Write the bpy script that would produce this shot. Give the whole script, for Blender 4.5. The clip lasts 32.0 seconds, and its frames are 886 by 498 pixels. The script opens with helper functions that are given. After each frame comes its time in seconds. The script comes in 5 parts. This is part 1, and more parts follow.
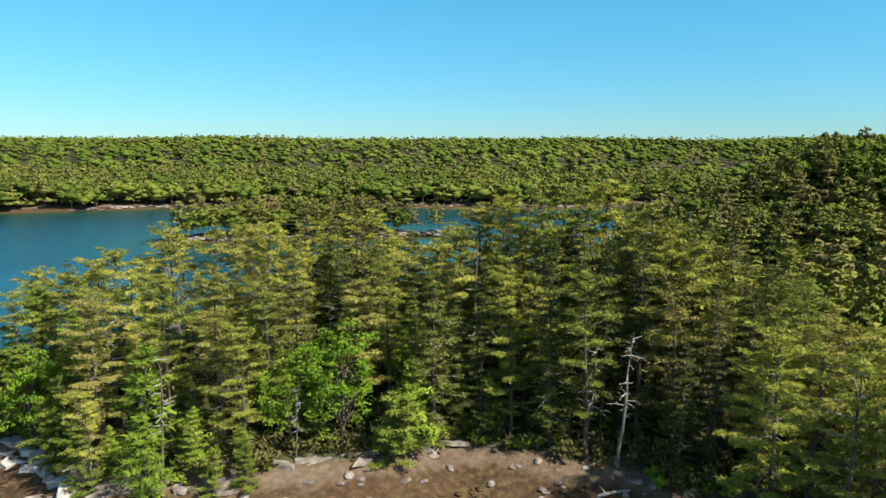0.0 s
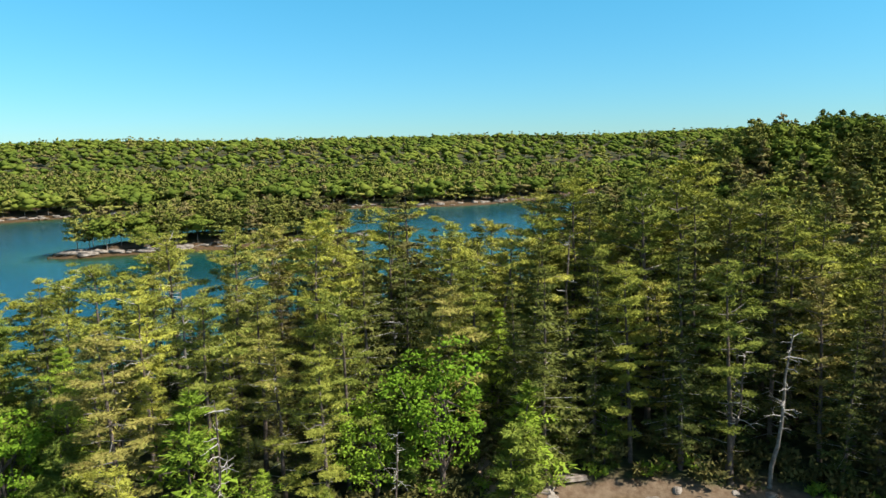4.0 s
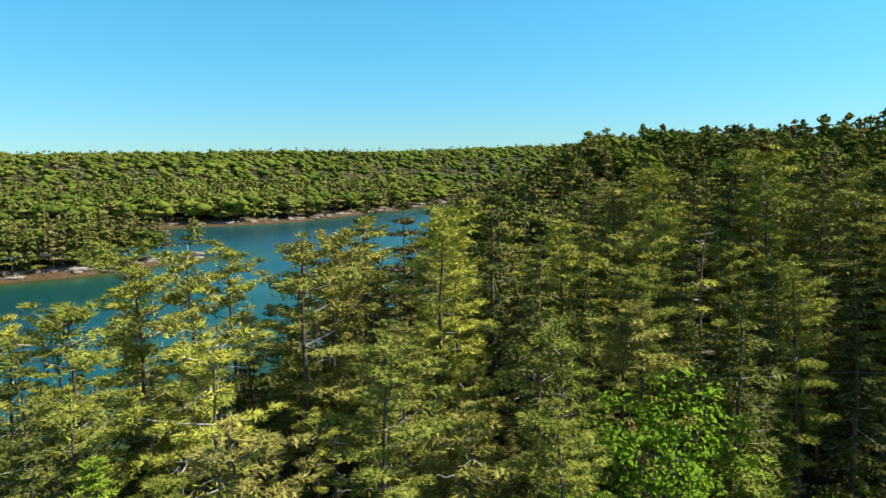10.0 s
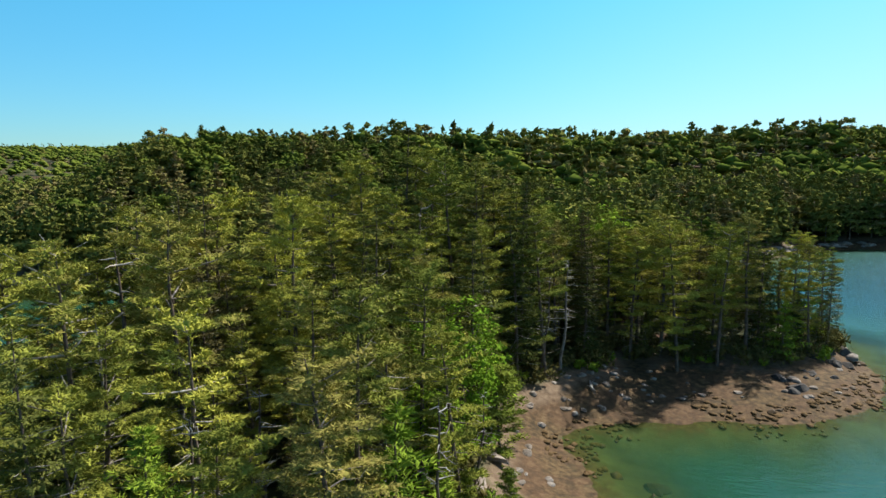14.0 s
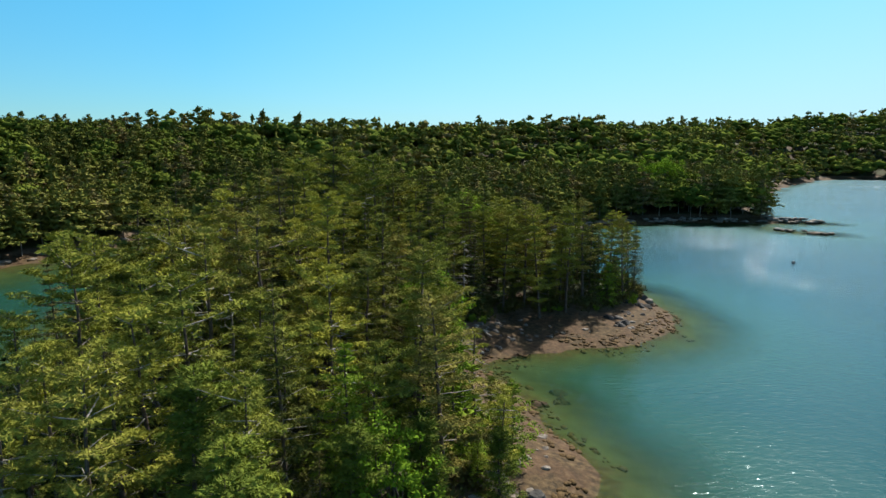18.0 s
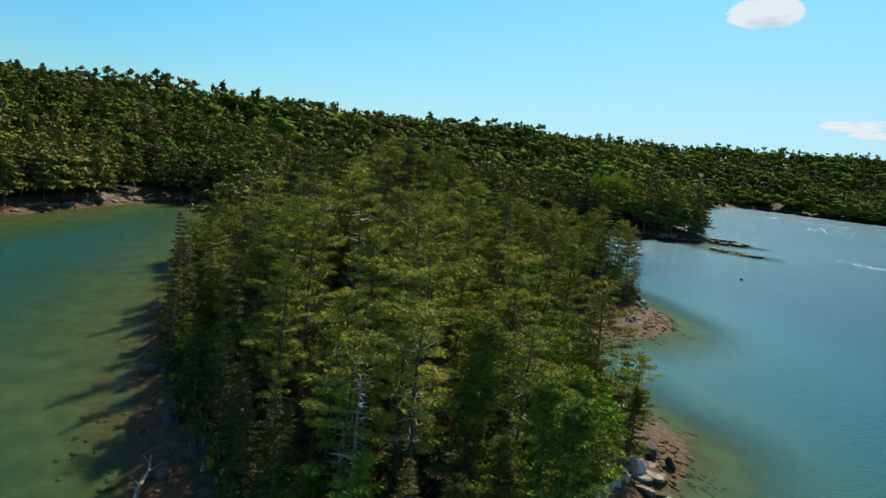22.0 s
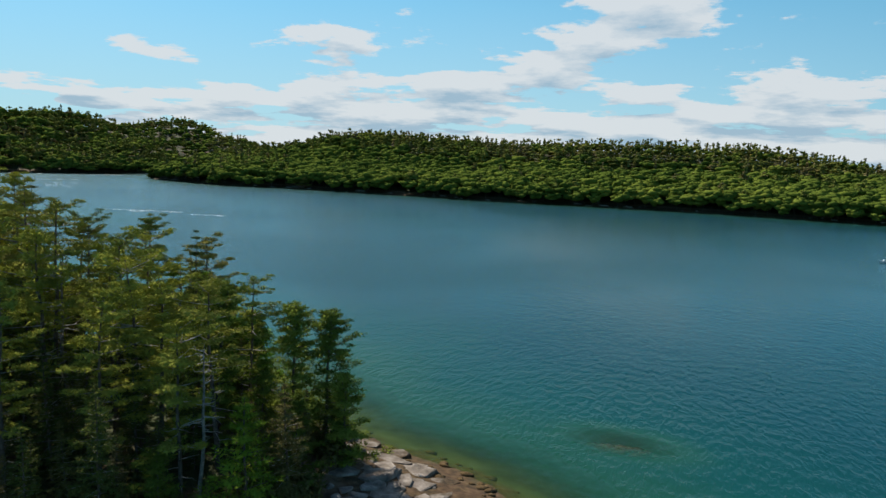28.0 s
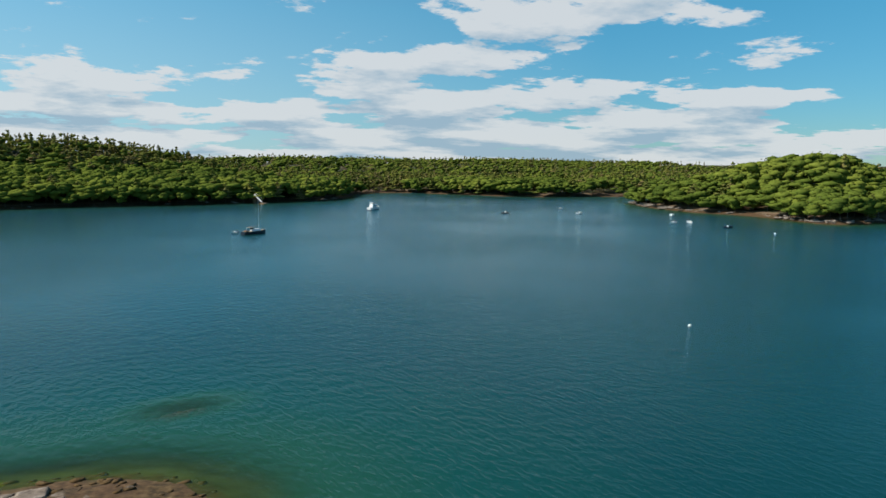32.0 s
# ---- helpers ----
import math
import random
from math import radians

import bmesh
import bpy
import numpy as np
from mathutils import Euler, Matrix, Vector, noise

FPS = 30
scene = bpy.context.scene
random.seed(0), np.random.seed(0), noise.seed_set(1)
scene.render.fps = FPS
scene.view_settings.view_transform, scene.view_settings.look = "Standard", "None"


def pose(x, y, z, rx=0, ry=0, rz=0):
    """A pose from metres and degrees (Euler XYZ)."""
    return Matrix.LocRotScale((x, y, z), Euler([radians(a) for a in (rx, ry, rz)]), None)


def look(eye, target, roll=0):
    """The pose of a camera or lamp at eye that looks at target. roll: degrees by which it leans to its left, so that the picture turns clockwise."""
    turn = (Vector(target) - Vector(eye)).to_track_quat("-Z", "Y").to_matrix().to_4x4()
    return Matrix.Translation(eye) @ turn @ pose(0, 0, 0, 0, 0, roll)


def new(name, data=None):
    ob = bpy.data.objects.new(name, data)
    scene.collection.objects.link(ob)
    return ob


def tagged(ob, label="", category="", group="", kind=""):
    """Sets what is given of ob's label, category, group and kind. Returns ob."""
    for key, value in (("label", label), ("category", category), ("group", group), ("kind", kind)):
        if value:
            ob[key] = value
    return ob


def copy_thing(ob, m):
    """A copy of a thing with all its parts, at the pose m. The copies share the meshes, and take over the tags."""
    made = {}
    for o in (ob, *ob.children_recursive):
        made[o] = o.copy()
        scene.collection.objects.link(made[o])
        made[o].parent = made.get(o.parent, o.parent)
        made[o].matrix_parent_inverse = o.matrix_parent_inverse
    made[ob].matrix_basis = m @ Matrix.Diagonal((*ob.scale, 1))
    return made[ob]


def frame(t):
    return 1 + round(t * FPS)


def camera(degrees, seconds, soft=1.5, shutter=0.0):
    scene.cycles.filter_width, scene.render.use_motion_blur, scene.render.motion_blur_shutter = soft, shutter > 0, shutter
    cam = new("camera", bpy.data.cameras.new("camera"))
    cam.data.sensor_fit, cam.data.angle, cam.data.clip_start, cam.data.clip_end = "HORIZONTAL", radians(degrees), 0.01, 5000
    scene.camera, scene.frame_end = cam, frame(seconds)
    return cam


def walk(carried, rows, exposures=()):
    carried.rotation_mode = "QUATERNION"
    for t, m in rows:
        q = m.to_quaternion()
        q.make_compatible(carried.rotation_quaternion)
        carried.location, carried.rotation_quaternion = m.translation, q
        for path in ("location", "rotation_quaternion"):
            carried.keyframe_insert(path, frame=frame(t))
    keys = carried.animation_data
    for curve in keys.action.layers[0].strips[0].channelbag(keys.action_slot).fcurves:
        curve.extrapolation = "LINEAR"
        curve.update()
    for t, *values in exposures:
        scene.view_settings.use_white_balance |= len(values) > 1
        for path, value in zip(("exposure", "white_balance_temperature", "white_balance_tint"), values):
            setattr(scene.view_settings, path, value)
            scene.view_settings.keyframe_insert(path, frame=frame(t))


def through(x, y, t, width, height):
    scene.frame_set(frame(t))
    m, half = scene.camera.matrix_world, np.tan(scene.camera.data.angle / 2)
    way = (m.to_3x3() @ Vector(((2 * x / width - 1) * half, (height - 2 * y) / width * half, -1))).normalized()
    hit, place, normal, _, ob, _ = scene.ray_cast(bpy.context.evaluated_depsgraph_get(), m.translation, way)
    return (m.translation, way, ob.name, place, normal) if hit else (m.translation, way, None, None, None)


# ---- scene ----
cam = camera(66.0, 32.0)
PATH = [
    (0, (5.96, -2.09, 28.95), (5.778, 7.804, 27.511), 0.31),
    (0.5, (3.41, -1.07, 28.72), (3.542, 8.825, 27.277), 0.36),
    (1, (0.98, 0.14, 28.38), (1.385, 10.034, 26.955), 0.35),
    (1.5, (-1.22, 1.59, 28.06), (-0.592, 11.466, 26.639), 0.30),
    (2, (-3.47, 3.17, 27.72), (-2.611, 13.033, 26.307), 0.18),
    (2.5, (-5.59, 5.02, 27.43), (-4.519, 14.860, 26.015), -0.15),
    (4.5, (-12.25, 12.73, 26.87), (-10.578, 22.479, 25.432), -1.14),
    (5, (-13.78, 14.60, 26.62), (-11.999, 24.339, 25.191), -1.25),
    (5.5, (-15.32, 16.41, 26.38), (-13.434, 26.123, 24.953), -1.29),
    (6, (-16.85, 18.12, 26.15), (-14.789, 27.798, 24.727), -1.29),
    (6.5, (-18.38, 19.81, 25.92), (-16.001, 29.417, 24.490), -1.24),
    (7, (-19.83, 21.67, 25.70), (-17.106, 31.183, 24.279), -1.19),
    (7.5, (-21.11, 23.63, 25.51), (-17.986, 33.025, 24.091), -1.21),
    (8, (-22.35, 25.70, 25.30), (-18.791, 34.937, 23.900), -1.28),
    (8.5, (-23.73, 27.75, 25.13), (-19.795, 36.853, 23.801), -1.09),
    (9, (-25.32, 29.41, 24.97), (-21.139, 38.401, 23.693), -0.98),
    (9.5, (-27.21, 30.69, 24.82), (-22.765, 39.563, 23.577), -0.86),
    (10, (-29.28, 31.72, 24.71), (-24.560, 40.455, 23.490), -0.80),
    (10.5, (-31.47, 32.60, 24.62), (-26.484, 41.184, 23.419), -0.75),
    (11, (-33.85, 33.43, 24.52), (-28.606, 41.858, 23.335), -0.62),
    (11.5, (-36.34, 34.20, 24.35), (-30.816, 42.455, 23.184), -0.60),
    (12, (-38.70, 34.98, 24.28), (-32.452, 42.700, 23.103), -0.70),
    (12.5, (-40.99, 35.83, 24.07), (-33.156, 41.941, 22.916), -1.01),
    (13, (-43.46, 36.83, 24.06), (-34.917, 41.892, 22.863), -0.98),
    (13.5, (-45.74, 37.87, 24.07), (-36.832, 42.242, 22.836), -0.78),
    (14, (-47.89, 39.04, 24.01), (-38.685, 42.740, 22.739), -0.80),
    (14.5, (-50.07, 40.19, 24.06), (-40.640, 43.256, 22.744), -0.77),
    (15, (-52.17, 41.42, 24.10), (-42.566, 43.870, 22.756), -0.59),
    (15.5, (-54.20, 42.80, 24.05), (-44.467, 44.632, 22.690), -0.46),
    (17.5, (-65.97, 48.83, 25.75), (-56.095, 49.378, 24.252), -0.48),
    (18, (-67.46, 50.96, 25.66), (-57.587, 51.492, 24.158), -0.29),
    (18.5, (-69.16, 53.15, 25.71), (-59.287, 53.676, 24.182), -0.10),
    (18.6, (-69.37, 53.64, 25.67), (-59.503, 54.135, 24.139), 2.44),
    (18.7, (-69.60, 54.13, 25.62), (-59.720, 54.594, 24.096), 5.38),
    (18.8, (-69.81, 54.62, 25.57), (-59.938, 55.053, 24.053), 5.78),
    (19, (-70.25, 55.60, 25.48), (-60.371, 55.972, 23.968), 5.84),
    (19.5, (-71.29, 58.23, 25.39), (-61.414, 58.585, 23.869), 6.04),
    (20, (-72.33, 60.80, 25.36), (-62.457, 61.169, 23.835), 6.12),
    (20.5, (-73.45, 63.39, 25.39), (-63.572, 63.561, 23.855), 6.17),
    (21, (-74.54, 66.02, 25.42), (-64.663, 65.791, 23.880), 6.23),
    (21.5, (-75.52, 68.75, 25.37), (-65.656, 68.178, 23.834), 6.26),
    (22, (-76.38, 71.63, 25.32), (-66.542, 70.727, 23.789), 6.26),
    (22.5, (-77.08, 74.43, 25.32), (-67.276, 73.188, 23.784), 6.40),
    (23, (-77.86, 77.44, 25.42), (-68.257, 75.109, 23.881), 6.80),
    (23.5, (-78.69, 80.55, 25.52), (-69.496, 76.923, 24.005), 7.07),
    (24, (-78.90, 83.51, 25.49), (-70.179, 78.864, 24.002), 7.42),
    (24.5, (-78.69, 86.44, 25.42), (-70.226, 81.328, 23.940), 7.51),
    (26.5, (-75.37, 97.45, 24.96), (-69.027, 89.854, 23.562), 8.46),
    (27, (-74.03, 99.69, 24.68), (-68.363, 91.566, 23.318), 7.90),
    (27.5, (-72.68, 102.36, 25.18), (-67.746, 93.781, 23.781), 4.85),
    (28, (-70.51, 104.35, 24.87), (-66.695, 95.209, 23.538), 2.44),
    (28.5, (-68.71, 107.18, 25.21), (-66.278, 97.571, 23.893), 1.74),
    (29, (-66.34, 108.54, 24.93), (-65.292, 98.675, 23.651), 1.45),
    (29.5, (-64.42, 110.69, 24.69), (-64.772, 100.769, 23.471), 0.78),
    (30, (-62.12, 112.01, 24.67), (-63.836, 102.230, 23.449), 0.80),
    (30.5, (-59.45, 112.93, 24.65), (-62.424, 103.466, 23.435), 0.66),
    (31, (-56.49, 113.38, 24.55), (-60.613, 104.348, 23.323), 0.45),
    (31.5, (-53.60, 113.58, 24.55), (-58.579, 104.988, 23.329), 0.33),
    (32, (-51.00, 113.47, 24.49), (-56.198, 105.011, 23.252), 0.34),
]
walk(cam, [(t, look(eye, target, roll)) for t, eye, target, roll in PATH],
     exposures=[(0, 0.82), (3, 0.86), (7, 0.90), (12, 0.92), (15, 0.76), (18, 0.64), (21, 0.56), (24, 0.42), (27, 0.34), (30, 0.30), (32, 0.27)])

# ---- sky, sun and exposure ----
SUN_AZ, SUN_EL = radians(118), radians(46)
LONE_CLOUD = (117.5, 12.0)


def make_world():
    w = bpy.data.worlds.new("sky")
    scene.world = w
    w.use_nodes = True
    nt = w.node_tree
    nt.nodes.clear()
    N, L = nt.nodes.new, nt.links.new
    out, bg = N("ShaderNodeOutputWorld"), N("ShaderNodeBackground")
    sky = N("ShaderNodeTexSky")
    sky.sky_type = "NISHITA"
    sky.sun_disc = False
    sky.sun_elevation, sky.sun_rotation = SUN_EL, SUN_AZ
    sky.air_density, sky.dust_density, sky.ozone_density = 1.0, 0.0, 3.0
    bg.inputs[1].default_value = 0.068
    # cumulus decks over the southern half of the sky, laid out on a flat layer
    co = N("ShaderNodeTexCoord")
    sep = N("ShaderNodeSeparateXYZ")
    L(co.outputs["Generated"], sep.inputs[0])

    def m(op, a, b=None, c=None):
        n = N("ShaderNodeMath")
        n.operation = op
        for i, v in enumerate((a, b, c)):
            if v is None:
                continue
            if isinstance(v, (int, float)):
                n.inputs[i].default_value = v
            else:
                L(v, n.inputs[i])
        return n.outputs[0]

    def ranged(v, a, b, c=0.0, d=1.0, soft=True):
        n = N("ShaderNodeMapRange")
        n.interpolation_type = "SMOOTHSTEP" if soft else "LINEAR"
        L(v, n.inputs[0])
        for i, q in enumerate((a, b, c, d)):
            n.inputs[i + 1].default_value = q
        return n.outputs[0]

    # clouds gather towards the south-west, none over the north
    sect = ranged(m("ADD", m("MULTIPLY", sep.outputs[0], -0.15), m("MULTIPLY", sep.outputs[1], -0.98)), 0.15, 0.8)

    def puff(az, el, wide, flat):
        """A small cloud of its own at a bearing."""
        a, e = radians(az), radians(el)
        d = [m("MULTIPLY", m("SUBTRACT", sep.outputs[k], q), w) for k, q, w in ((0, math.sin(a) * math.cos(e), 1.0), (1, math.cos(a) * math.cos(e), 1.0), (2, math.sin(e), flat))]
        r2 = m("ADD", m("ADD", m("MULTIPLY", d[0], d[0]), m("MULTIPLY", d[1], d[1])), m("MULTIPLY", d[2], d[2]))
        return ranged(m("SQRT", r2), wide * 0.2, wide, 1.12, 0.0)

    lone = m("MAXIMUM", m("MAXIMUM", puff(LONE_CLOUD[0], LONE_CLOUD[1], 0.11, 2.0), puff(LONE_CLOUD[0] + 13, LONE_CLOUD[1] - 9, 0.09, 5.0)), puff(LONE_CLOUD[0] + 20, LONE_CLOUD[1] + 0.4, 0.13, 3.0))

    def density(lift):
        zz = m("ADD", m("MAXIMUM", m("ADD", sep.outputs[2], lift), 0.0), 0.12)
        comb = N("ShaderNodeCombineXYZ")
        L(m("DIVIDE", sep.outputs[0], zz), comb.inputs[0]), L(m("DIVIDE", sep.outputs[1], zz), comb.inputs[1])
        fine, big = N("ShaderNodeTexNoise"), N("ShaderNodeTexNoise")
        for n, sc, de in ((fine, 1.3, 8.0), (big, 0.32, 2.0)):
            n.inputs["Scale"].default_value, n.inputs["Detail"].default_value, n.inputs["Roughness"].default_value = sc, de, 0.6
            L(comb.outputs[0], n.inputs["Vector"])
        v = m("ADD", m("ADD", fine.outputs[0], m("MULTIPLY", m("SUBTRACT", big.outputs[0], 0.5), 0.55)), m("MULTIPLY", m("SUBTRACT", m("MAXIMUM", sect, lone), 1.0), 0.46))
        return m("ADD", m("ADD", v, ranged(sep.outputs[2], 0.04, 0.17, 0.19, 0.0, False)), ranged(sep.outputs[2], 0.24, 0.45, 0.0, -0.22))

    dens, above = density(0.0), density(0.022)
    mask = N("ShaderNodeMapRange")
    mask.interpolation_type = "SMOOTHSTEP"
    L(dens, mask.inputs[0])
    mask.inputs[1].default_value, mask.inputs[2].default_value = 0.52, 0.57
    shade = N("ShaderNodeMapRange")
    L(m("SUBTRACT", m("MULTIPLY", dens, 0.55), m("SUBTRACT", dens, above)), shade.inputs[0])
    shade.inputs[1].default_value, shade.inputs[2].default_value = 0.31, 0.47
    shade.inputs[3].default_value, shade.inputs[4].default_value = 1.0, 0.0
    white = N("ShaderNodeMix")
    white.data_type = "RGBA"
    L(shade.outputs[0], white.inputs[0])
    white.inputs[6].default_value = (4.0, 5.6, 7.0, 1)
    white.inputs[7].default_value = (8.3, 8.7, 9.0, 1)
    mix = N("ShaderNodeMix")
    mix.data_type = "RGBA"
    L(m("MULTIPLY", mask.outputs[0], 0.9), mix.inputs[0])
    # the clear air of the day: deep cyan-blue overhead, paler towards the horizon
    grade = N("ShaderNodeValToRGB")
    L(m("MAXIMUM", sep.outputs[2], 0.0), grade.inputs[0])
    for e, (p, c) in zip((grade.color_ramp.elements[0], grade.color_ramp.elements[1], grade.color_ramp.elements.new(0.21)), ((0.0, (0.50, 0.80, 1.05, 1)), (1.0, (0.5, 1.0, 1.2, 1)), (0.21, (0.46, 1.25, 1.35, 1)))):
        e.position, e.color = p, c
    tint = N("ShaderNodeMix")
    tint.data_type, tint.blend_type = "RGBA", "MULTIPLY"
    tint.inputs[0].default_value = 1.0
    L(sky.outputs[0], tint.inputs[6])
    L(grade.outputs[0], tint.inputs[7])
    # bright thin haze low over the sunward horizon
    hz = N("ShaderNodeMapRange")
    L(sep.outputs[2], hz.inputs[0])
    hz.inputs[1].default_value, hz.inputs[2].default_value, hz.inputs[3].default_value, hz.inputs[4].default_value = 0.0, 0.34, 0.9, 0.0
    toward = N("ShaderNodeMapRange")
    L(m("ADD", m("MULTIPLY", sep.outputs[0], 0.55), m("MULTIPLY", sep.outputs[1], -0.83)), toward.inputs[0])
    toward.inputs[1].default_value, toward.inputs[2].default_value = 0.2, 0.95
    veil = N("ShaderNodeMix")
    veil.data_type = "RGBA"
    L(m("MULTIPLY", hz.outputs[0], toward.outputs[0]), veil.inputs[0])
    L(tint.outputs[2], veil.inputs[6])
    veil.inputs[7].default_value = (5.4, 8.3, 9.6, 1)
    # white glow of the air round the sun
    near_sun = m("MAXIMUM", m("ADD", m("ADD", m("MULTIPLY", sep.outputs[0], math.sin(SUN_AZ) * math.cos(SUN_EL)), m("MULTIPLY", sep.outputs[1], math.cos(SUN_AZ) * math.cos(SUN_EL))), m("MULTIPLY", sep.outputs[2], math.sin(SUN_EL))), 0.0)
    glow = N("ShaderNodeMix")
    glow.data_type = "RGBA"
    L(m("MULTIPLY", m("POWER", near_sun, 22.0), 0.8), glow.inputs[0])
    L(veil.outputs[2], glow.inputs[6])
    glow.inputs[7].default_value = (26.0, 29.0, 31.0, 1)
    L(glow.outputs[2], mix.inputs[6])
    L(white.outputs[2], mix.inputs[7])
    L(mix.outputs[2], bg.inputs[0])
    L(bg.outputs[0], out.inputs[0])


make_world()
sun = new("sun", bpy.data.lights.new("sun", "SUN"))
sun.data.energy, sun.data.angle, sun.data.color = 5.0, radians(0.53), (1.0, 0.94, 0.84)
_to_sun = Vector((math.sin(SUN_AZ) * math.cos(SUN_EL), math.cos(SUN_AZ) * math.cos(SUN_EL), math.sin(SUN_EL)))
sun.matrix_world = look(_to_sun * 500, (0, 0, 0))


# ---- materials ----
class Mat:
    """A node material with short helpers."""

    def __init__(self, name):
        self.mat = bpy.data.materials.new(name)
        self.mat.use_nodes = True
        self.nt = self.mat.node_tree
        self.nt.nodes.clear()
        self.out = self.nt.nodes.new("ShaderNodeOutputMaterial")

    def n(self, kind, **ins):
        node = self.nt.nodes.new("ShaderNode" + kind)
        for k, v in ins.items():
            key = k.replace("_", " ")
            sock = node.inputs[int(k[1:])] if k[0] == "i" and k[1:].isdigit() else node.inputs[key]
            if hasattr(v, "links"):
                self.nt.links.new(v, sock)
            else:
                sock.default_value = v
        return node

    def noise(self, scale, detail=4.0, rough=0.55, vec=None, coord="Object"):
        node = self.n("TexNoise", Scale=scale, Detail=detail, Roughness=rough)
        self.nt.links.new(vec or self.coord(coord), node.inputs["Vector"])
        return node.outputs[0]

    def coord(self, name="Object"):
        return self.n("TexCoord").outputs[name]

    def pos(self):
        return self.n("NewGeometry").outputs["Position"]

    def ramp(self, fac, stops):
        node = self.n("ValToRGB", Fac=fac)
        el = node.color_ramp.elements
        while len(el) < len(stops):
            el.new(0.5)
        for e, (p, c) in zip(el, stops):
            e.position, e.color = p, (*c, 1)
        return node.outputs[0]

    def mix(self, fac, a, b, blend="MIX"):
        node = self.nt.nodes.new("ShaderNodeMix")
        node.data_type, node.blend_type = "RGBA", blend
        for i, v in ((0, fac), (6, a), (7, b)):
            if hasattr(v, "links"):
                self.nt.links.new(v, node.inputs[i])
            else:
                node.inputs[i].default_value = v if i == 0 else (*v, 1)
        return node.outputs[2]

    def math(self, op, a, b=0.0, c=0.0):
        node = self.nt.nodes.new("ShaderNodeMath")
        node.operation = op
        for i, v in enumerate((a, b, c)):
            if hasattr(v, "links"):
                self.nt.links.new(v, node.inputs[i])
            else:
                node.inputs[i].default_value = v
        return node.outputs[0]

    def rng(self, v, a, b, c=0.0, d=1.0, smooth=True):
        node = self.nt.nodes.new("ShaderNodeMapRange")
        node.interpolation_type = "SMOOTHSTEP" if smooth else "LINEAR"
        self.nt.links.new(v, node.inputs[0])
        for i, x in enumerate((a, b, c, d)):
            node.inputs[i + 1].default_value = x
        return node.outputs[0]

    def bump(self, height, strength=0.5, dist=0.05, normal=None):
        node = self.n("Bump", Strength=strength, Distance=dist, Height=height)
        if normal is not None:
            self.nt.links.new(normal, node.inputs["Normal"])
        return node.outputs[0]

    def finish(self, shader):
        self.nt.links.new(shader, self.out.inputs[0])
        return self.mat

    def principled(self, color, rough=0.8, metal=0.0, normal=None, spec=0.3):
        node = self.n("BsdfPrincipled", Roughness=rough, Metallic=metal)
        node.inputs["Specular IOR Level"].default_value = spec
        if hasattr(color, "links"):
            self.nt.links.new(color, node.inputs["Base Color"])
        else:
            node.inputs["Base Color"].default_value = (*color, 1)
        if normal is not None:
            self.nt.links.new(normal, node.inputs["Normal"])
        return node.outputs[0]


def foliage(name, dark, mid, light, brown=None, through=0.015, patch=0.0, brown_amount=0.12, tone_name=""):
    """Leaves and needles: tone per tree, per tuft, and light passing through."""
    m = Mat(name)
    rand = m.n("ObjectInfo").outputs["Random"]
    isl = m.n("NewGeometry").outputs["Random Per Island"]
    base = rand
    if tone_name:
        at_ = m.n("Attribute")
        at_.attribute_name = tone_name
        base = rand = at_.outputs["Fac"]
    elif patch:
        base = m.rng(m.noise(patch, 2.0, 0.5, m.pos()), 0.32, 0.68, 0, 1, False)
    tone = m.math("ADD", m.math("MULTIPLY", base, 0.72), m.math("MULTIPLY", isl, 0.28))
    col = m.ramp(tone, [(0.05, dark), (0.5, mid), (0.95, light)])
    if brown:
        r2 = m.math("FRACT", m.math("MULTIPLY", rand, 7.31)) if not patch else m.rng(m.noise(patch * 0.83, 2.0, 0.5, m.pos()), 0.2, 0.8, 0, 1, False)
        pick = m.rng(m.math("ADD", r2, m.math("MULTIPLY", isl, 0.25)), 1.08 - brown_amount * 1.6, 1.25 - brown_amount * 0.6)
        col = m.mix(m.math("MULTIPLY", pick, 0.85), col, brown)
    d = m.n("BsdfDiffuse", Color=col)
    warm = m.mix(0.5, col, (1.0, 1.0, 0.35), "MULTIPLY")
    tr = m.n("BsdfTranslucent", Color=warm)
    mx = m.n("MixShader", Fac=through)
    m.nt.links.new(d.outputs[0], mx.inputs[1])
    m.nt.links.new(tr.outputs[0], mx.inputs[2])
    return m.finish(mx.outputs[0])


M_PINE = foliage("pine_needles", (0.128, 0.153, 0.030), (0.249, 0.258, 0.045), (0.347, 0.339, 0.056), (0.249, 0.206, 0.064))
# duller copy of the pine needles; the backlit north flank's shade is in the colour
M_PINE_SHADED = foliage("shade_darkened_pine_needles", (0.110, 0.132, 0.028), (0.215, 0.225, 0.043), (0.331, 0.320, 0.057), (0.242, 0.189, 0.067))
M_SPRUCE = foliage("spruce_needles", (0.046, 0.059, 0.017), (0.085, 0.097, 0.025), (0.134, 0.143, 0.033), (0.124, 0.103, 0.040), brown_amount=0.34)
M_FIR = foliage("young_fir_needles", (0.093, 0.153, 0.019), (0.165, 0.236, 0.026), (0.252, 0.319, 0.038))
M_YOUNG = foliage("young_pine_needles", (0.073, 0.101, 0.019), (0.128, 0.164, 0.028), (0.200, 0.236, 0.037))
M_LEAF = foliage("broad_leaves", (0.089, 0.164, 0.015), (0.148, 0.244, 0.021), (0.219, 0.315, 0.033), through=0.12)
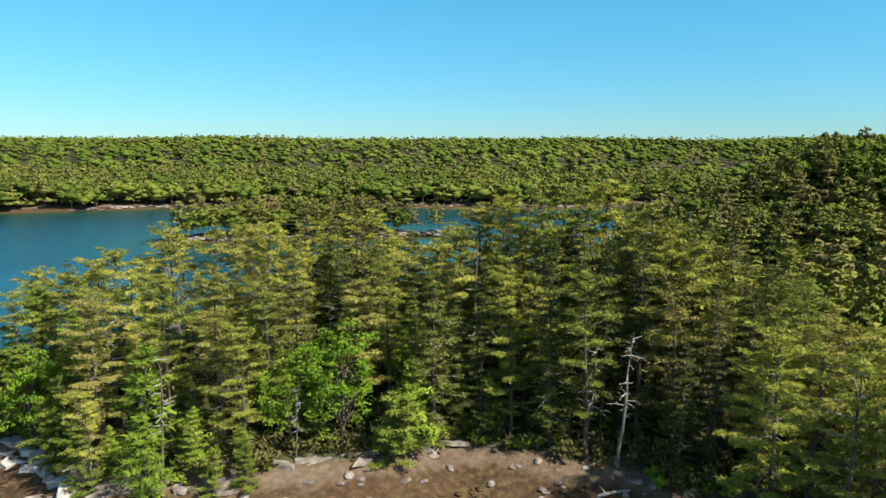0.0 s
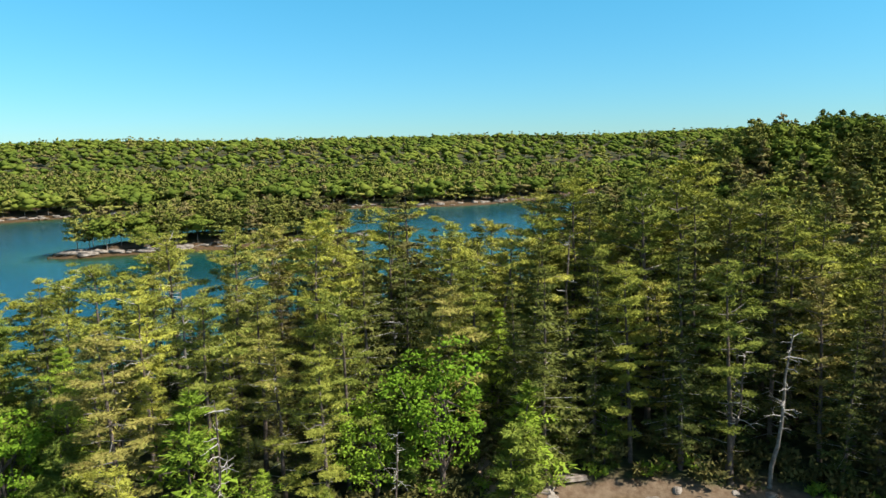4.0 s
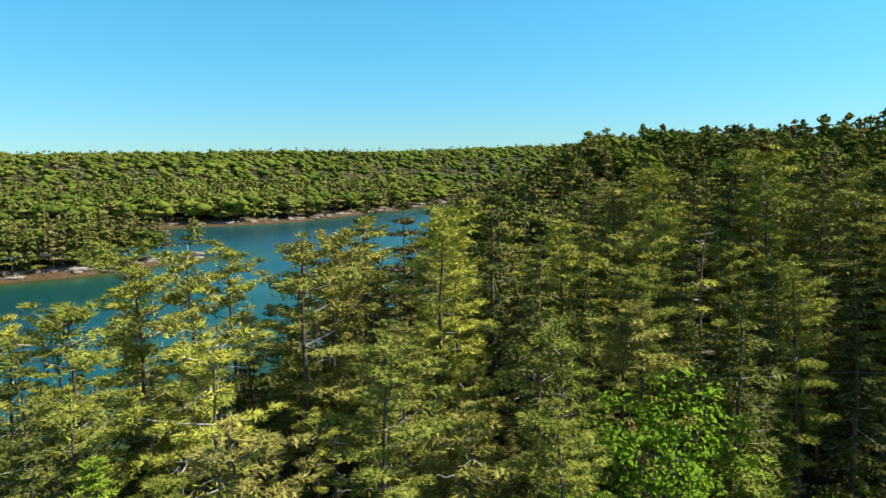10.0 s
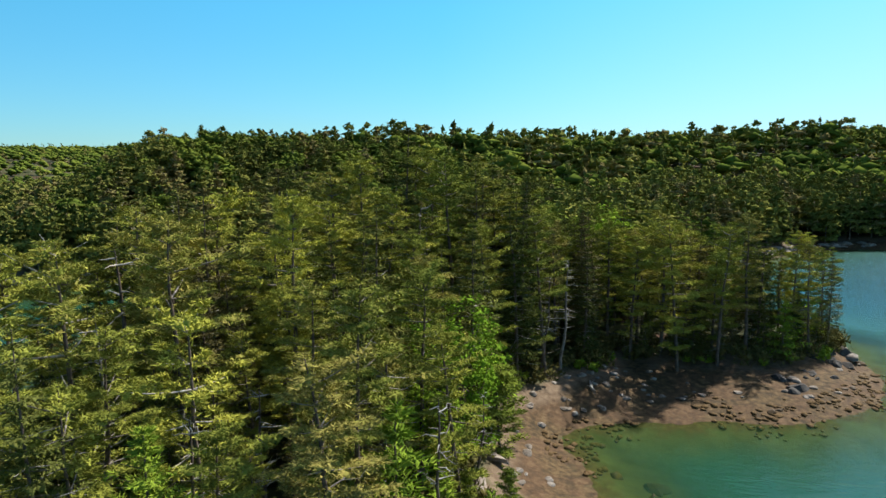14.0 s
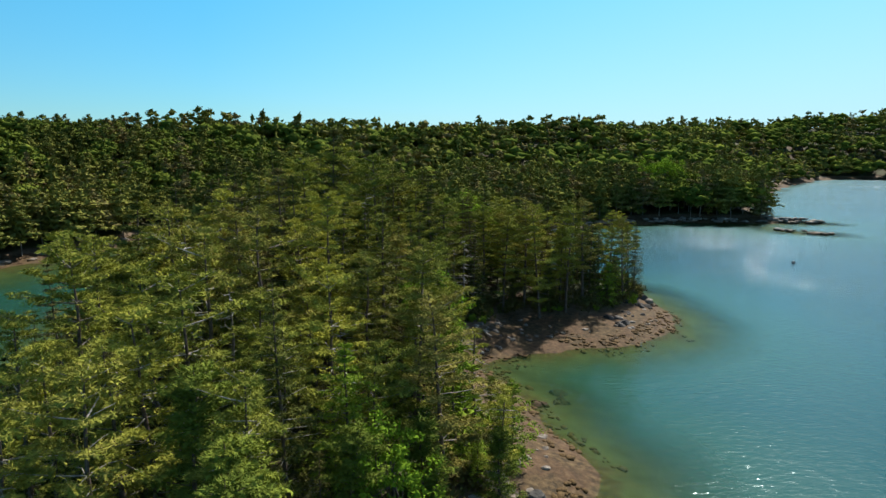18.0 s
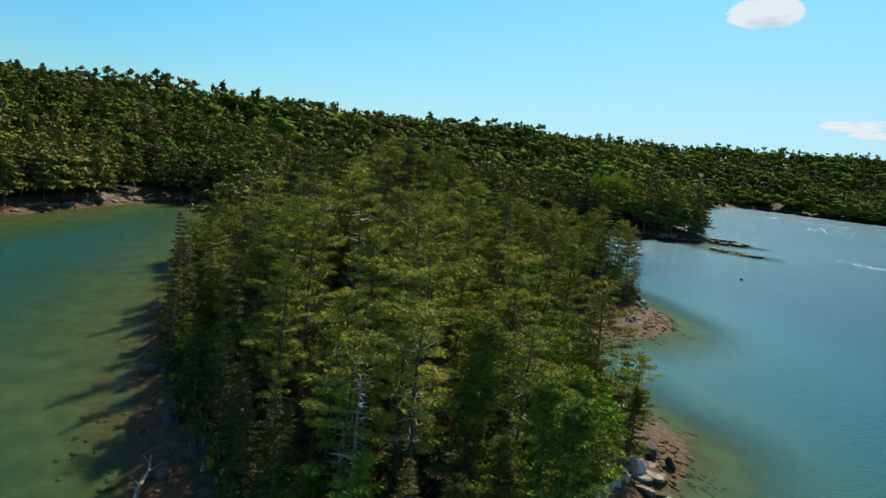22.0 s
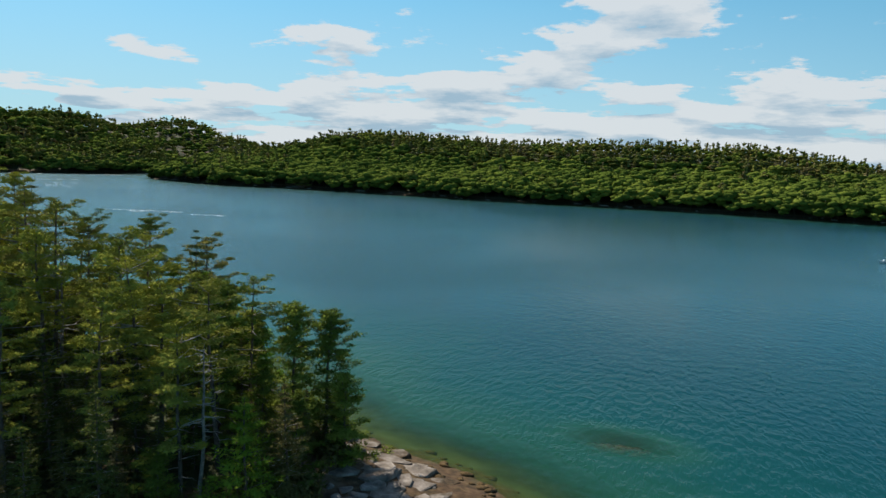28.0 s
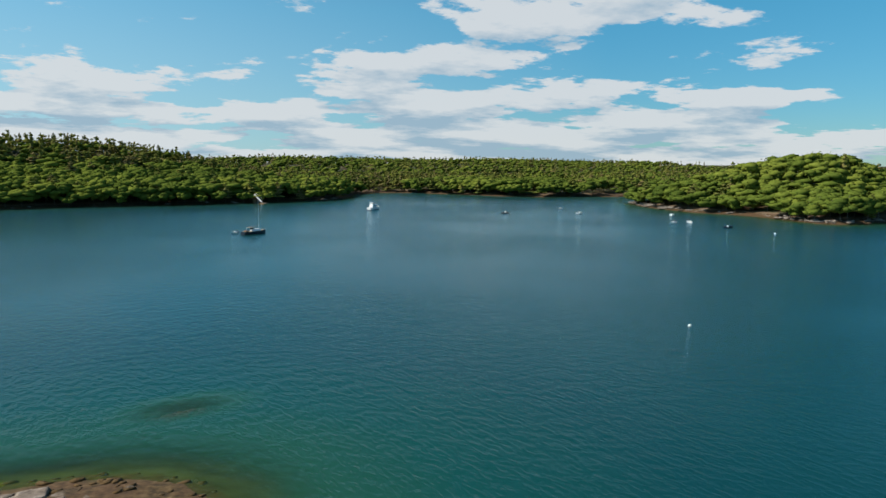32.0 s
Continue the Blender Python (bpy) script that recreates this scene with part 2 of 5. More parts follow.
M_WOODS = foliage("woods_needles", (0.074, 0.086, 0.022), (0.133, 0.142, 0.033), (0.203, 0.200, 0.046), (0.172, 0.134, 0.060), brown_amount=0.2, tone_name="tone")
M_WOODS_LEAF = foliage("woods_leaves", (0.049, 0.074, 0.014), (0.085, 0.115, 0.019), (0.141, 0.166, 0.027), through=0.02, tone_name="tone")


def bark_mat(name, a, b, scale=3.0):
    m = Mat(name)
    nz = m.noise(scale, 5.0)
    col = m.ramp(nz, [(0.3, a), (0.7, b)])
    return m.finish(m.principled(col, 0.95, spec=0.1, normal=m.bump(nz, 0.6, 0.03)))


M_LIMB = bark_mat("grey_limb_bark", (0.09, 0.078, 0.066), (0.26, 0.235, 0.205))
M_BARK = bark_mat("pine_bark", (0.055, 0.042, 0.033), (0.16, 0.125, 0.10))
M_DEAD = bark_mat("weathered_dead_wood", (0.20, 0.18, 0.155), (0.42, 0.39, 0.35))


def ground_mat():
    """Duff under the trees, ledge and gravel along the shore, weed-covered mud lower down; picked by height and slope of the land."""
    m = Mat("ground_cover")
    sep = m.n("SeparateXYZ", i0=m.pos())
    z = m.math("ADD", sep.outputs[2], m.math("MULTIPLY", m.math("SUBTRACT", m.noise(0.5, 5.0, 0.6, m.pos()), 0.5), 1.1))
    n1, n2 = m.noise(1.6, 6.0, 0.6, m.pos()), m.noise(0.28, 4.0, 0.6, m.pos())
    n3 = m.noise(7.0, 4.0, 0.6, m.pos())
    mud = m.ramp(n1, [(0.3, (0.042, 0.026, 0.013)), (0.52, (0.080, 0.046, 0.022)), (0.72, (0.132, 0.082, 0.043))])
    weed = m.ramp(n1, [(0.38, (0.035, 0.024, 0.011)), (0.58, (0.095, 0.060, 0.026)), (0.75, (0.16, 0.115, 0.058))])
    mud = m.mix(m.rng(n2, 0.42, 0.6), mud, weed)
    sand = m.ramp(n1, [(0.3, (0.095, 0.060, 0.035)), (0.7, (0.180, 0.132, 0.086))])
    duff = m.ramp(n1, [(0.3, (0.028, 0.030, 0.012)), (0.55, (0.052, 0.060, 0.020)), (0.8, (0.064, 0.082, 0.024))])
    litter = m.ramp(n3, [(0.35, (0.035, 0.019, 0.010)), (0.7, (0.095, 0.048, 0.024))])
    duff = m.mix(m.rng(m.noise(0.16, 3.0, 0.6, m.pos()), 0.5, 0.62), duff, litter)
    bed = m.ramp(n2, [(0.3, (0.035, 0.046, 0.016)), (0.7, (0.10, 0.110, 0.050))])
    col = m.mix(m.rng(z, -0.5, 0.05), bed, mud)
    col = m.mix(m.rng(z, 1.2, 1.7), col, sand)
    col = m.mix(m.rng(z, 2.0, 2.5), col, duff)
    nrm = m.bump(m.math("ADD", n1, m.math("MULTIPLY", n3, 0.4)), 0.7, 0.12)
    return m.finish(m.principled(col, 0.9, spec=0.2, normal=nrm))


def water_mat():
    """Sea water: green over the shallows, teal deeper, ripples; thin water shows the bed."""
    m = Mat("sea_water")
    dep = m.n("Attribute")
    dep.attribute_name = "depth"
    d = dep.outputs["Fac"]
    nz = m.noise(0.035, 3.0, 0.55, m.pos())
    dd = m.math("ADD", d, m.math("MULTIPLY", m.math("SUBTRACT", nz, 0.5), 0.8))
    col = m.ramp(m.math("MULTIPLY", dd, 0.125), [(0.0, (0.035, 0.066, 0.027)), (0.16, (0.012, 0.061, 0.030)), (0.45, (0.003, 0.048, 0.041)), (1.0, (0.0015, 0.034, 0.041))])
    st = m.n("Mapping", Vector=m.pos())
    st.inputs["Rotation"].default_value = (0, 0, radians(35))
    st.inputs["Scale"].default_value = (1.0, 0.35, 1.0)
    w1 = m.noise(1.9, 3.0, 0.6, st.outputs[0])
    w2 = m.noise(0.5, 2.0, 0.5, m.pos())
    calm = m.rng(m.noise(0.012, 3.0, 0.5, m.pos()), 0.38, 0.62, 0.35, 1.0)
    h = m.math("MULTIPLY", m.math("ADD", w1, m.math("MULTIPLY", w2, 0.8)), calm)
    nrm = m.bump(h, 0.7, 0.25)
    under = m.n("BsdfDiffuse", Color=col)
    gloss = m.n("BsdfGlossy", Color=(0.80, 0.94, 1.0, 1), Roughness=0.13)
    m.nt.links.new(nrm, gloss.inputs["Normal"])
    chop = m.n("BsdfGlossy", Color=(0.46, 0.78, 1.0, 1), Roughness=0.36)
    m.nt.links.new(nrm, chop.inputs["Normal"])
    both = m.n("MixShader", Fac=0.085)
    m.nt.links.new(gloss.outputs[0], both.inputs[1])
    m.nt.links.new(chop.outputs[0], both.inputs[2])
    fres = m.n("Fresnel", IOR=1.33)
    m.nt.links.new(nrm, fres.inputs["Normal"])
    body = m.n("MixShader", Fac=m.math("MULTIPLY", fres.outputs[0], 0.76))
    m.nt.links.new(under.outputs[0], body.inputs[1])
    m.nt.links.new(both.outputs[0], body.inputs[2])
    clear = m.n("BsdfTransparent", Color=(0.80, 0.90, 0.62, 1))
    fac = m.rng(d, 0.0, 2.1, 0.2, 1.0)
    mx = m.n("MixShader", Fac=fac)
    m.nt.links.new(clear.outputs[0], mx.inputs[1])
    m.nt.links.new(body.outputs[0], mx.inputs[2])
    return m.finish(mx.outputs[0])


M_GROUND, M_WATER = ground_mat(), water_mat()


def rock_mat(name, a, b, c, tide=True):
    m = Mat(name)
    n1, n2 = m.noise(0.9, 6.0, 0.62, m.pos()), m.noise(6.0, 5.0, 0.6, m.pos())
    col = m.ramp(n1, [(0.3, a), (0.5, b), (0.72, c)])
    col = m.mix(m.rng(n2, 0.55, 0.75, 0, 0.6), col, a)
    if tide:  # weed and wet black band below the high-water mark
        z = m.math("ADD", m.n("SeparateXYZ", i0=m.pos()).outputs[2], m.math("MULTIPLY", n1, 0.7))
        weed = m.ramp(n2, [(0.35, (0.022, 0.015, 0.008)), (0.65, (0.10, 0.062, 0.028))])
        col = m.mix(m.rng(z, 0.75, 1.05), weed, col)
    return m.finish(m.principled(col, 0.9, spec=0.25, normal=m.bump(m.math("ADD", n1, m.math("MULTIPLY", n2, 0.5)), 0.8, 0.1)))


M_ROCK = rock_mat("shore_rock", (0.075, 0.062, 0.05), (0.20, 0.17, 0.14), (0.38, 0.335, 0.285))
M_ROCK_DARK = rock_mat("dark_ledge", (0.022, 0.02, 0.019), (0.055, 0.05, 0.046), (0.12, 0.108, 0.095))
M_LEDGE = rock_mat("pale_ledge", (0.085, 0.066, 0.051), (0.19, 0.155, 0.124), (0.37, 0.32, 0.27))
M_BLEACHED = rock_mat("bleached_ledge", (0.20, 0.175, 0.15), (0.42, 0.39, 0.35), (0.62, 0.59, 0.545))
M_SAND = bark_mat("bare_sand", (0.24, 0.165, 0.105), (0.40, 0.30, 0.21), 2.0)
M_GRASS = foliage("lawn_grass", (0.070, 0.090, 0.021), (0.102, 0.123, 0.028), (0.139, 0.160, 0.037), patch=0.3)
M_FOAM = bark_mat("foam", (0.62, 0.66, 0.68), (0.85, 0.87, 0.88), 0.5)
M_RED_WEED = bark_mat("red_weed", (0.10, 0.022, 0.020), (0.26, 0.075, 0.055), 6.0)
M_WEED = bark_mat("rockweed", (0.035, 0.022, 0.010), (0.14, 0.09, 0.04), 8.0)


def paint(name, color, rough=0.4, metal=0.0):
    m = Mat(name)
    nz = m.noise(2.5, 4.0)
    col = m.mix(m.rng(nz, 0.35, 0.75, 0, 0.25), color, tuple(c * 0.7 for c in color))
    return m.finish(m.principled(col, rough, metal, spec=0.5))


# ---- land plan: waterlines, metres ----
POINT_SHORE = [(-60, 61), (-57, 57.5), (-50, 56), (-45, 54.4), (-38, 53.2), (-34, 52), (-28, 48.7), (-24, 44.3), (-18, 41.5), (-12, 42.5), (-8, 45), (-4, 45.5), (1, 48),
    (8, 51), (12, 50), (14, 45), (17, 39), (18, 33), (19.5, 29)]
HEADLAND_SHORE = [(25, 24.5), (33, 22.5), (43, 22.5), (50, 24), (56, 32), (64, 42), (80, 48), (105, 42), (125, 30), (144, 19), (154, 9), (156, -5), (160, -18), (158, -38), (160, -46),
    (163, -50), (185, -50), (205, -57)]
CHANNEL_SHORE = [(240, -70), (300, -95), (364, -140), (400, -165), (430, -180), (447, -205), (430, -240), (409, -262), (395, -310), (420, -420), (480, -700), (900, -1000),
    (4500, -1000), (4500, 4500), (-4500, 4500), (-4500, 150)]
NORTH_SHORE = [(-400, 250), (-250, 280), (-166, 303), (-150, 318), (-121, 335), (-60, 342), (-18, 339), (5, 337), (40, 333), (70, 345), (107, 363), (157, 395), (200, 440),
    (235, 480), (240, 462), (215, 432)]
NORTH_COVE_SHORE = [(190, 385), (150, 330), (105, 270), (75, 225), (52, 190), (44, 172), (50, 162), (67, 155), (82, 151), (98, 147), (115, 142), (128, 134), (124, 120), (112, 112),
    (95, 108), (75, 105), (55, 103), (36, 102), (18, 101), (6, 98), (-2, 97), (-8, 94), (-14, 92), (-22, 90), (-27, 88), (-33, 87), (-40, 84), (-50, 79), (-58, 70),
    (-61, 65)]
MAINLAND = [*POINT_SHORE, *HEADLAND_SHORE, *CHANNEL_SHORE, *NORTH_SHORE, *NORTH_COVE_SHORE]
SOUTH = [(-453, -258), (-412, -276), (-372, -290), (-355, -335), (-335, -390), (-290, -412), (-238, -325), (-206, -302), (-140, -299), (-70, -303), (0, -296), (65, -283),
         (105, -279), (150, -275), (190, -274), (230, -262), (270, -262), (300, -268), (334, -282), (352, -312), (380, -420), (440, -720), (900, -1050), (4500, -1050),
         (4500, -4500), (-4500, -4500), (-4500, -200), (-700, -230)]
WEST_ISLE = [(-390, -207), (-375, -185), (-358, -157), (-349, -122), (-355, -96), (-347, -60), (-342, -46), (-372, -38), (-450, -45), (-560, -90), (-600, -150), (-500, -200)]
ISLET = [(-88, 207), (-80, 204), (-63, 207), (-45, 212), (-27, 213), (-15, 219), (-5, 228), (-13, 237), (-30, 245), (-55, 240), (-75, 225)]
BARS = [[(160, -40), (168, -44), (161, -65), (155, -61)], [(138, -37), (141, -38), (131, -50), (128, -48)], [(-4, 226), (4, 226), (10, 229), (4, 234), (-4, 233)]]
# the edge of the wood on the point, where it stands back from the waterline
WOOD = [(-46, 65), (-45.5, 61.2), (-41, 59.4), (-36, 58.2), (-31, 56.4), (-27, 53), (-22, 50.4), (-16, 50.5), (-12, 51.5), (-7, 53.5), (0, 56), (5, 59), (11, 57), (15, 55), (20, 54), (23, 50.5), (27, 50),
        (30, 45.5), (31, 38), (33, 31.5), (37, 27.5), (42, 25.2), (48, 24.8), (52, 27), (54, 34), (62, 46), (80, 52), (100, 48), (100, 103), (55, 100), (36, 99), (18, 98), (6, 96), (-2, 93.5), (-8, 91), (-14, 88.5), (-22, 86), (-28, 82.5), (-35, 79.5), (-42, 74.5), (-46, 70)]
# the ridge behind the coves: centre, spread and height of each rise
HILLS = [(95, 185, 38, 17), (135, 205, 42, 24), (175, 190, 45, 18), (212, 172, 45, 19), (240, 140, 45, 12), (255, 100, 45, 8), (300, 60, 55, 11), (340, 10, 60, 16), (330, -50, 55, 21),
         (400, -60, 70, 22), (470, -140, 70, 45), (540, -240, 80, 37), (560, -360, 80, 27), (520, -420, 80, 12), (600, -580, 150, 36), (560, -660, 100, 22), (-120, -450, 80, 6), (300, 110, 60, 6), (640, 60, 140, 32)]
LANDS = [MAINLAND, SOUTH, WEST_ISLE, ISLET, *BARS]


def rounded(poly, rounds=1):
    """Corners cut twice, so that a shore runs in curves."""
    p = np.array(poly, float)
    for _ in range(rounds):
        q = np.roll(p, -1, 0)
        p = np.stack([p * 0.75 + q * 0.25, p * 0.25 + q * 0.75], 1).reshape(-1, 2)
    return p


def inside_distance(x, y, poly):
    """Distance to the outline of poly, positive inside."""
    a = rounded(poly)
    b = np.roll(a, -1, 0)
    best = np.full(x.shape, 1e12)
    inside = np.zeros(x.shape, bool)
    for (ax, ay), (bx, by) in zip(a, b):
        dx, dy = bx - ax, by - ay
        t = np.clip(((x - ax) * dx + (y - ay) * dy) / (dx * dx + dy * dy + 1e-9), 0, 1)
        best = np.minimum(best, (x - ax - t * dx) ** 2 + (y - ay - t * dy) ** 2)
        if ay != by:
            inside ^= ((ay > y) != (by > y)) & (x < (bx - ax) * (y - ay) / (by - ay) + ax)
    return np.where(inside, 1, -1) * np.sqrt(best)


def wave(x, y, scale, seed=0.0):
    """Smooth unevenness from a few crossed sines, about -1 to 1."""
    s = 0.0
    for k, (a, f) in enumerate(((0.3, 1.0), (1.7, 1.3), (2.9, 1.9), (4.4, 2.7), (5.3, 4.1))):
        s = s + np.sin((x * math.cos(a) + y * math.sin(a)) * f / scale + seed * (k + 1) * 1.7 + 2.1 * np.sin(y * f * 0.6 / scale + k)) / f
    return s / 2.2


def smooth(v, a, b):
    t = np.clip((v - a) / (b - a), 0, 1)
    return t * t * (3 - 2 * t)


def hill(x, y, cx, cy, sx, sy):
    return np.exp(-(((x - cx) / sx) ** 2) - ((y - cy) / sy) ** 2)


def land_height(x, y):
    """Height of the ground, and the distances inside waterline and wood edge."""
    x, y = np.asarray(x, float), np.asarray(y, float)
    shore = np.full(x.shape, -1e9)
    for poly in LANDS:
        shore = np.maximum(shore, inside_distance(x, y, poly))
    shore = shore + 0.8 * wave(x, y, 5.0) * smooth(np.abs(shore), 60, 0) + 3.0 * wave(x, y, 30.0, 1.0) * smooth(np.hypot(x + 20, y - 70), 120, 220)
    wood = inside_distance(x, y, WOOD)
    near = (x > -75) & (x < 70) & (y > 5) & (y < 110)
    wood = np.where(near, wood, np.maximum(wood, shore - np.where((y < -150) | (x < -330), 1.3, 3.5)))
    u = np.where(wood > 0, 1.0, np.clip(shore, 0, None) / (np.clip(shore, 0, None) + np.clip(-wood, 0.01, None)))
    top = np.where((y < -150) | (x < -330), 0.6, 1.5) + 1.1 * hill(x, y, 0, 56, 26, 9)
    beach = top * u + 0.12 * wave(x, y, 2.2, 2.0) * smooth(u, 0.0, 0.3)
    rise = 2.2 * (1 - np.exp(-np.clip(wood, 0, None) / 9.0)) + 0.5 * wave(x, y, 9.0, 3.0) * smooth(wood, 2, 10)
    inland = smooth(wood, 0, 140)
    big = 31 * smooth(y, 335, 900) + 8 * smooth(x, 260, 700) * smooth(y, 40, 200)
    for cx, cy, size, tall in HILLS:
        big = big + tall * hill(x, y, cx, cy, size, size)
    big = big + 29 * hill(x, y, -20, -440, 180, 95) + 9 * hill(x, y, 180, -450, 110, 95) + 32 * hill(x, y, 330, -480, 160, 150) + 34 * hill(x, y, -430, -105, 80, 55) + 10 * smooth(-y, 500, 1200) + 11 * smooth(-y, 600, 1000) * smooth(x, -150, -400) + 6 * hill(x, y, -45, 226, 30, 18)
    rise = rise + 2.6 * hill(x, y, 0.2, 60.2, 2.6, 2.6)
    rise = rise + big * np.maximum(inland, smooth(wood, 0, 45) * 0.55) + 2.5 * wave(x, y, 70.0, 4.0) * inland
    bed = -np.clip(-shore, 0, None) * np.where(near & (x > -42), 0.16, 0.19)
    bed = bed * np.where(y > 84, 1 - 0.68 * smooth(x, -46, -20) * smooth(x, 150, 130) * smooth(y, 200, 175), 1.0)  # the shallow north cove
    bed = np.maximum(np.maximum(bed, -7.0), -0.82 - 0.10 * ((x + 63.4) ** 2 / 3.0 + (y - 43.4) ** 2)) + 0.1 * wave(x, y, 3.0, 5.0)
    return np.where(shore > 0, beach + np.where(wood > 0, rise, 0), bed), shore, wood


def grid_lines(lo, hi, a, b, step, grow=1.085):
    mid = list(np.arange(a, b + 0.01, step))
    s, v, left = step, a, []
    while v > lo:
        s *= grow
        v -= s
        left.append(max(v, lo))
    s, v, right = step, b, []
    while v < hi:
        s *= grow
        v += s
        right.append(min(v, hi))
    return np.array(left[::-1] + mid + right)


def mesh_object(name, verts, faces, mats, parent=None, smooth_faces=False, index=None):
    """A mesh from arrays of corners and of triangles or quads."""
    me = bpy.data.meshes.new(name)
    verts, faces = np.asarray(verts, np.float32), np.asarray(faces, np.int32)
    k = faces.shape[1]
    me.vertices.add(len(verts))
    me.vertices.foreach_set("co", verts.ravel())
    me.loops.add(faces.size)
    me.loops.foreach_set("vertex_index", faces.ravel())
    me.polygons.add(len(faces))
    me.polygons.foreach_set("loop_start", np.arange(0, faces.size, k, dtype=np.int32))
    for mt in mats:
        me.materials.append(mt)
    if index is not None:
        me.polygons.foreach_set("material_index", np.asarray(index, np.int32))
    if smooth_faces:
        me.polygons.foreach_set("use_smooth", np.ones(len(faces), bool))
    me.update(calc_edges=True)
    ob = new(name, me)
    if parent is not None:
        ob.parent = parent
    return ob


def sheet(gx, gy):
    X, Y = np.meshgrid(gx, gy)
    nx, ny = len(gx), len(gy)
    i = (np.arange(ny - 1)[:, None] * nx + np.arange(nx - 1)[None, :]).ravel()
    return X.ravel(), Y.ravel(), np.stack([i, i + 1, i + nx + 1, i + nx], 1)


gx, gy = grid_lines(-4400, 4400, -66, 60, 0.95), grid_lines(-4400, 4400, 15, 108, 0.95)
X, Y, Q = sheet(gx, gy)
Hh, _, _ = land_height(X, Y)
ground = mesh_object("ground", np.stack([X, Y, Hh], 1), Q, [M_GROUND], smooth_faces=True)
tagged(ground, "forest floor and muddy tidal shore running under the water", "ground", kind="structure")

wx, wy = grid_lines(-4400, 4400, -80, 60, 2.0, 1.12), grid_lines(-4400, 4400, 10, 115, 2.0, 1.12)
X, Y, Q = sheet(wx, wy)
Hw, _, _ = land_height(X, Y)
water = mesh_object("water", np.stack([X, Y, 0 * X], 1), Q, [M_WATER], smooth_faces=True)
at = water.data.attributes.new("depth", "FLOAT", "POINT")
at.data.foreach_set("value", np.clip(-Hw, 0, 8).astype(np.float32))
tagged(water, "calm rippled teal sea water of the cove and bay", "water", kind="structure")

# ---- trees ----
rng = np.random.default_rng(7)


def unit(v):
    return v / np.maximum(np.linalg.norm(v, axis=-1, keepdims=True), 1e-9)


def tube(points, radii, sides=5):
    """Corners and quads of a bent, tapered round bar."""
    p, r = np.asarray(points, float), np.asarray(radii, float)
    d = unit(np.gradient(p, axis=0))
    ref = np.where(np.abs(d[:, 2:3]) > 0.9, (1.0, 0, 0), (0, 0, 1.0))
    a = unit(np.cross(d, ref))
    b = np.cross(d, a)
    ang = np.linspace(0, 2 * math.pi, sides, endpoint=False)
    v = (p[:, None] + r[:, None, None] * (a[:, None] * np.cos(ang)[:, None] + b[:, None] * np.sin(ang)[:, None])).reshape(-1, 3)
    k, j = np.meshgrid(np.arange(len(p) - 1), np.arange(sides), indexing="ij")
    k, j = k.ravel(), j.ravel()
    q = np.stack([k * sides + j, k * sides + (j + 1) % sides, (k + 1) * sides + (j + 1) % sides, (k + 1) * sides + j], 1)
    return v, q


def joined(parts):
    vs, fs, n = [], [], 0
    for v, f in parts:
        vs.append(v), fs.append(f + n)
        n += len(v)
    return np.concatenate(vs), np.concatenate(fs)


def spikes(centers, dirs, length, width, turn=0.55, face=(0, 0, 1.0)):
    """Needle tufts: slim triangles from each centre along its direction."""
    n = len(centers)
    side = unit(np.cross(dirs, unit(rng.normal(size=(n, 3)) * turn + face)))
    L = length * rng.uniform(0.7, 1.3, (n, 1))
    W = width * rng.uniform(0.7, 1.3, (n, 1))
    back = centers - dirs * L * 0.4
    v = np.stack([back - side * W, back + side * W, centers + dirs * L * 0.6], 1).reshape(-1, 3)
    return v, np.arange(3 * n).reshape(-1, 3)


def tufts(centers, radius, flat, count, length, width, lift=0.35, outward=None):
    """A spray of needles round each centre."""
    n = len(centers)
    off = rng.normal(size=(n, count, 3))
    off = unit(off) * rng.uniform(0.25, 1.0, (n, count, 1)) ** 0.6
    off[..., 2] *= flat
    radius = np.broadcast_to(np.asarray(radius, float), (n,))[:, None, None]
    c = centers[:, None] + off * radius
    d = off * (1, 1, 0.5) + rng.normal(size=off.shape) * 0.35 + (0, 0, lift)
    if outward is not None:
        d = d + outward[:, None] * 0.6
    return spikes(c.reshape(-1, 3), unit(d.reshape(-1, 3)), length, width)


def pads(centres, normals, radii, rim=6, dome=0.22, droop=0.22, star=1.0):
    """Ragged little domes of foliage, one round each centre, facing along its normal."""
    c, nrm = np.asarray(centres, float), unit(np.asarray(normals, float))
    n = len(c)
    rad = np.broadcast_to(np.asarray(radii, float), (n,))[:, None]
    a = unit(np.cross(nrm, rng.normal(size=(n, 3))))
    b = np.cross(nrm, a)
    ang = (np.arange(rim) + rng.uniform(-0.35, 0.35, (n, rim))) * 6.283 / rim
    rr = rad * rng.uniform(0.55, 1.25, (n, rim)) * np.where(np.arange(rim) % 2, 1.0, star)
    ring = c[:, None] + a[:, None] * (np.cos(ang) * rr)[..., None] + b[:, None] * (np.sin(ang) * rr)[..., None] - nrm[:, None] * (rad * rng.uniform(-0.2, 1.0, (n, rim)) * droop)[..., None]
    v = np.concatenate([(c + nrm * rad * dome)[:, None], ring], 1).reshape(-1, 3)
    k = np.arange(rim)
    f = np.stack([np.zeros(rim, int), 1 + k, 1 + (k + 1) % rim], 1)
    return v, (f[None] + (np.arange(n) * (rim + 1))[:, None, None]).reshape(-1, 3)


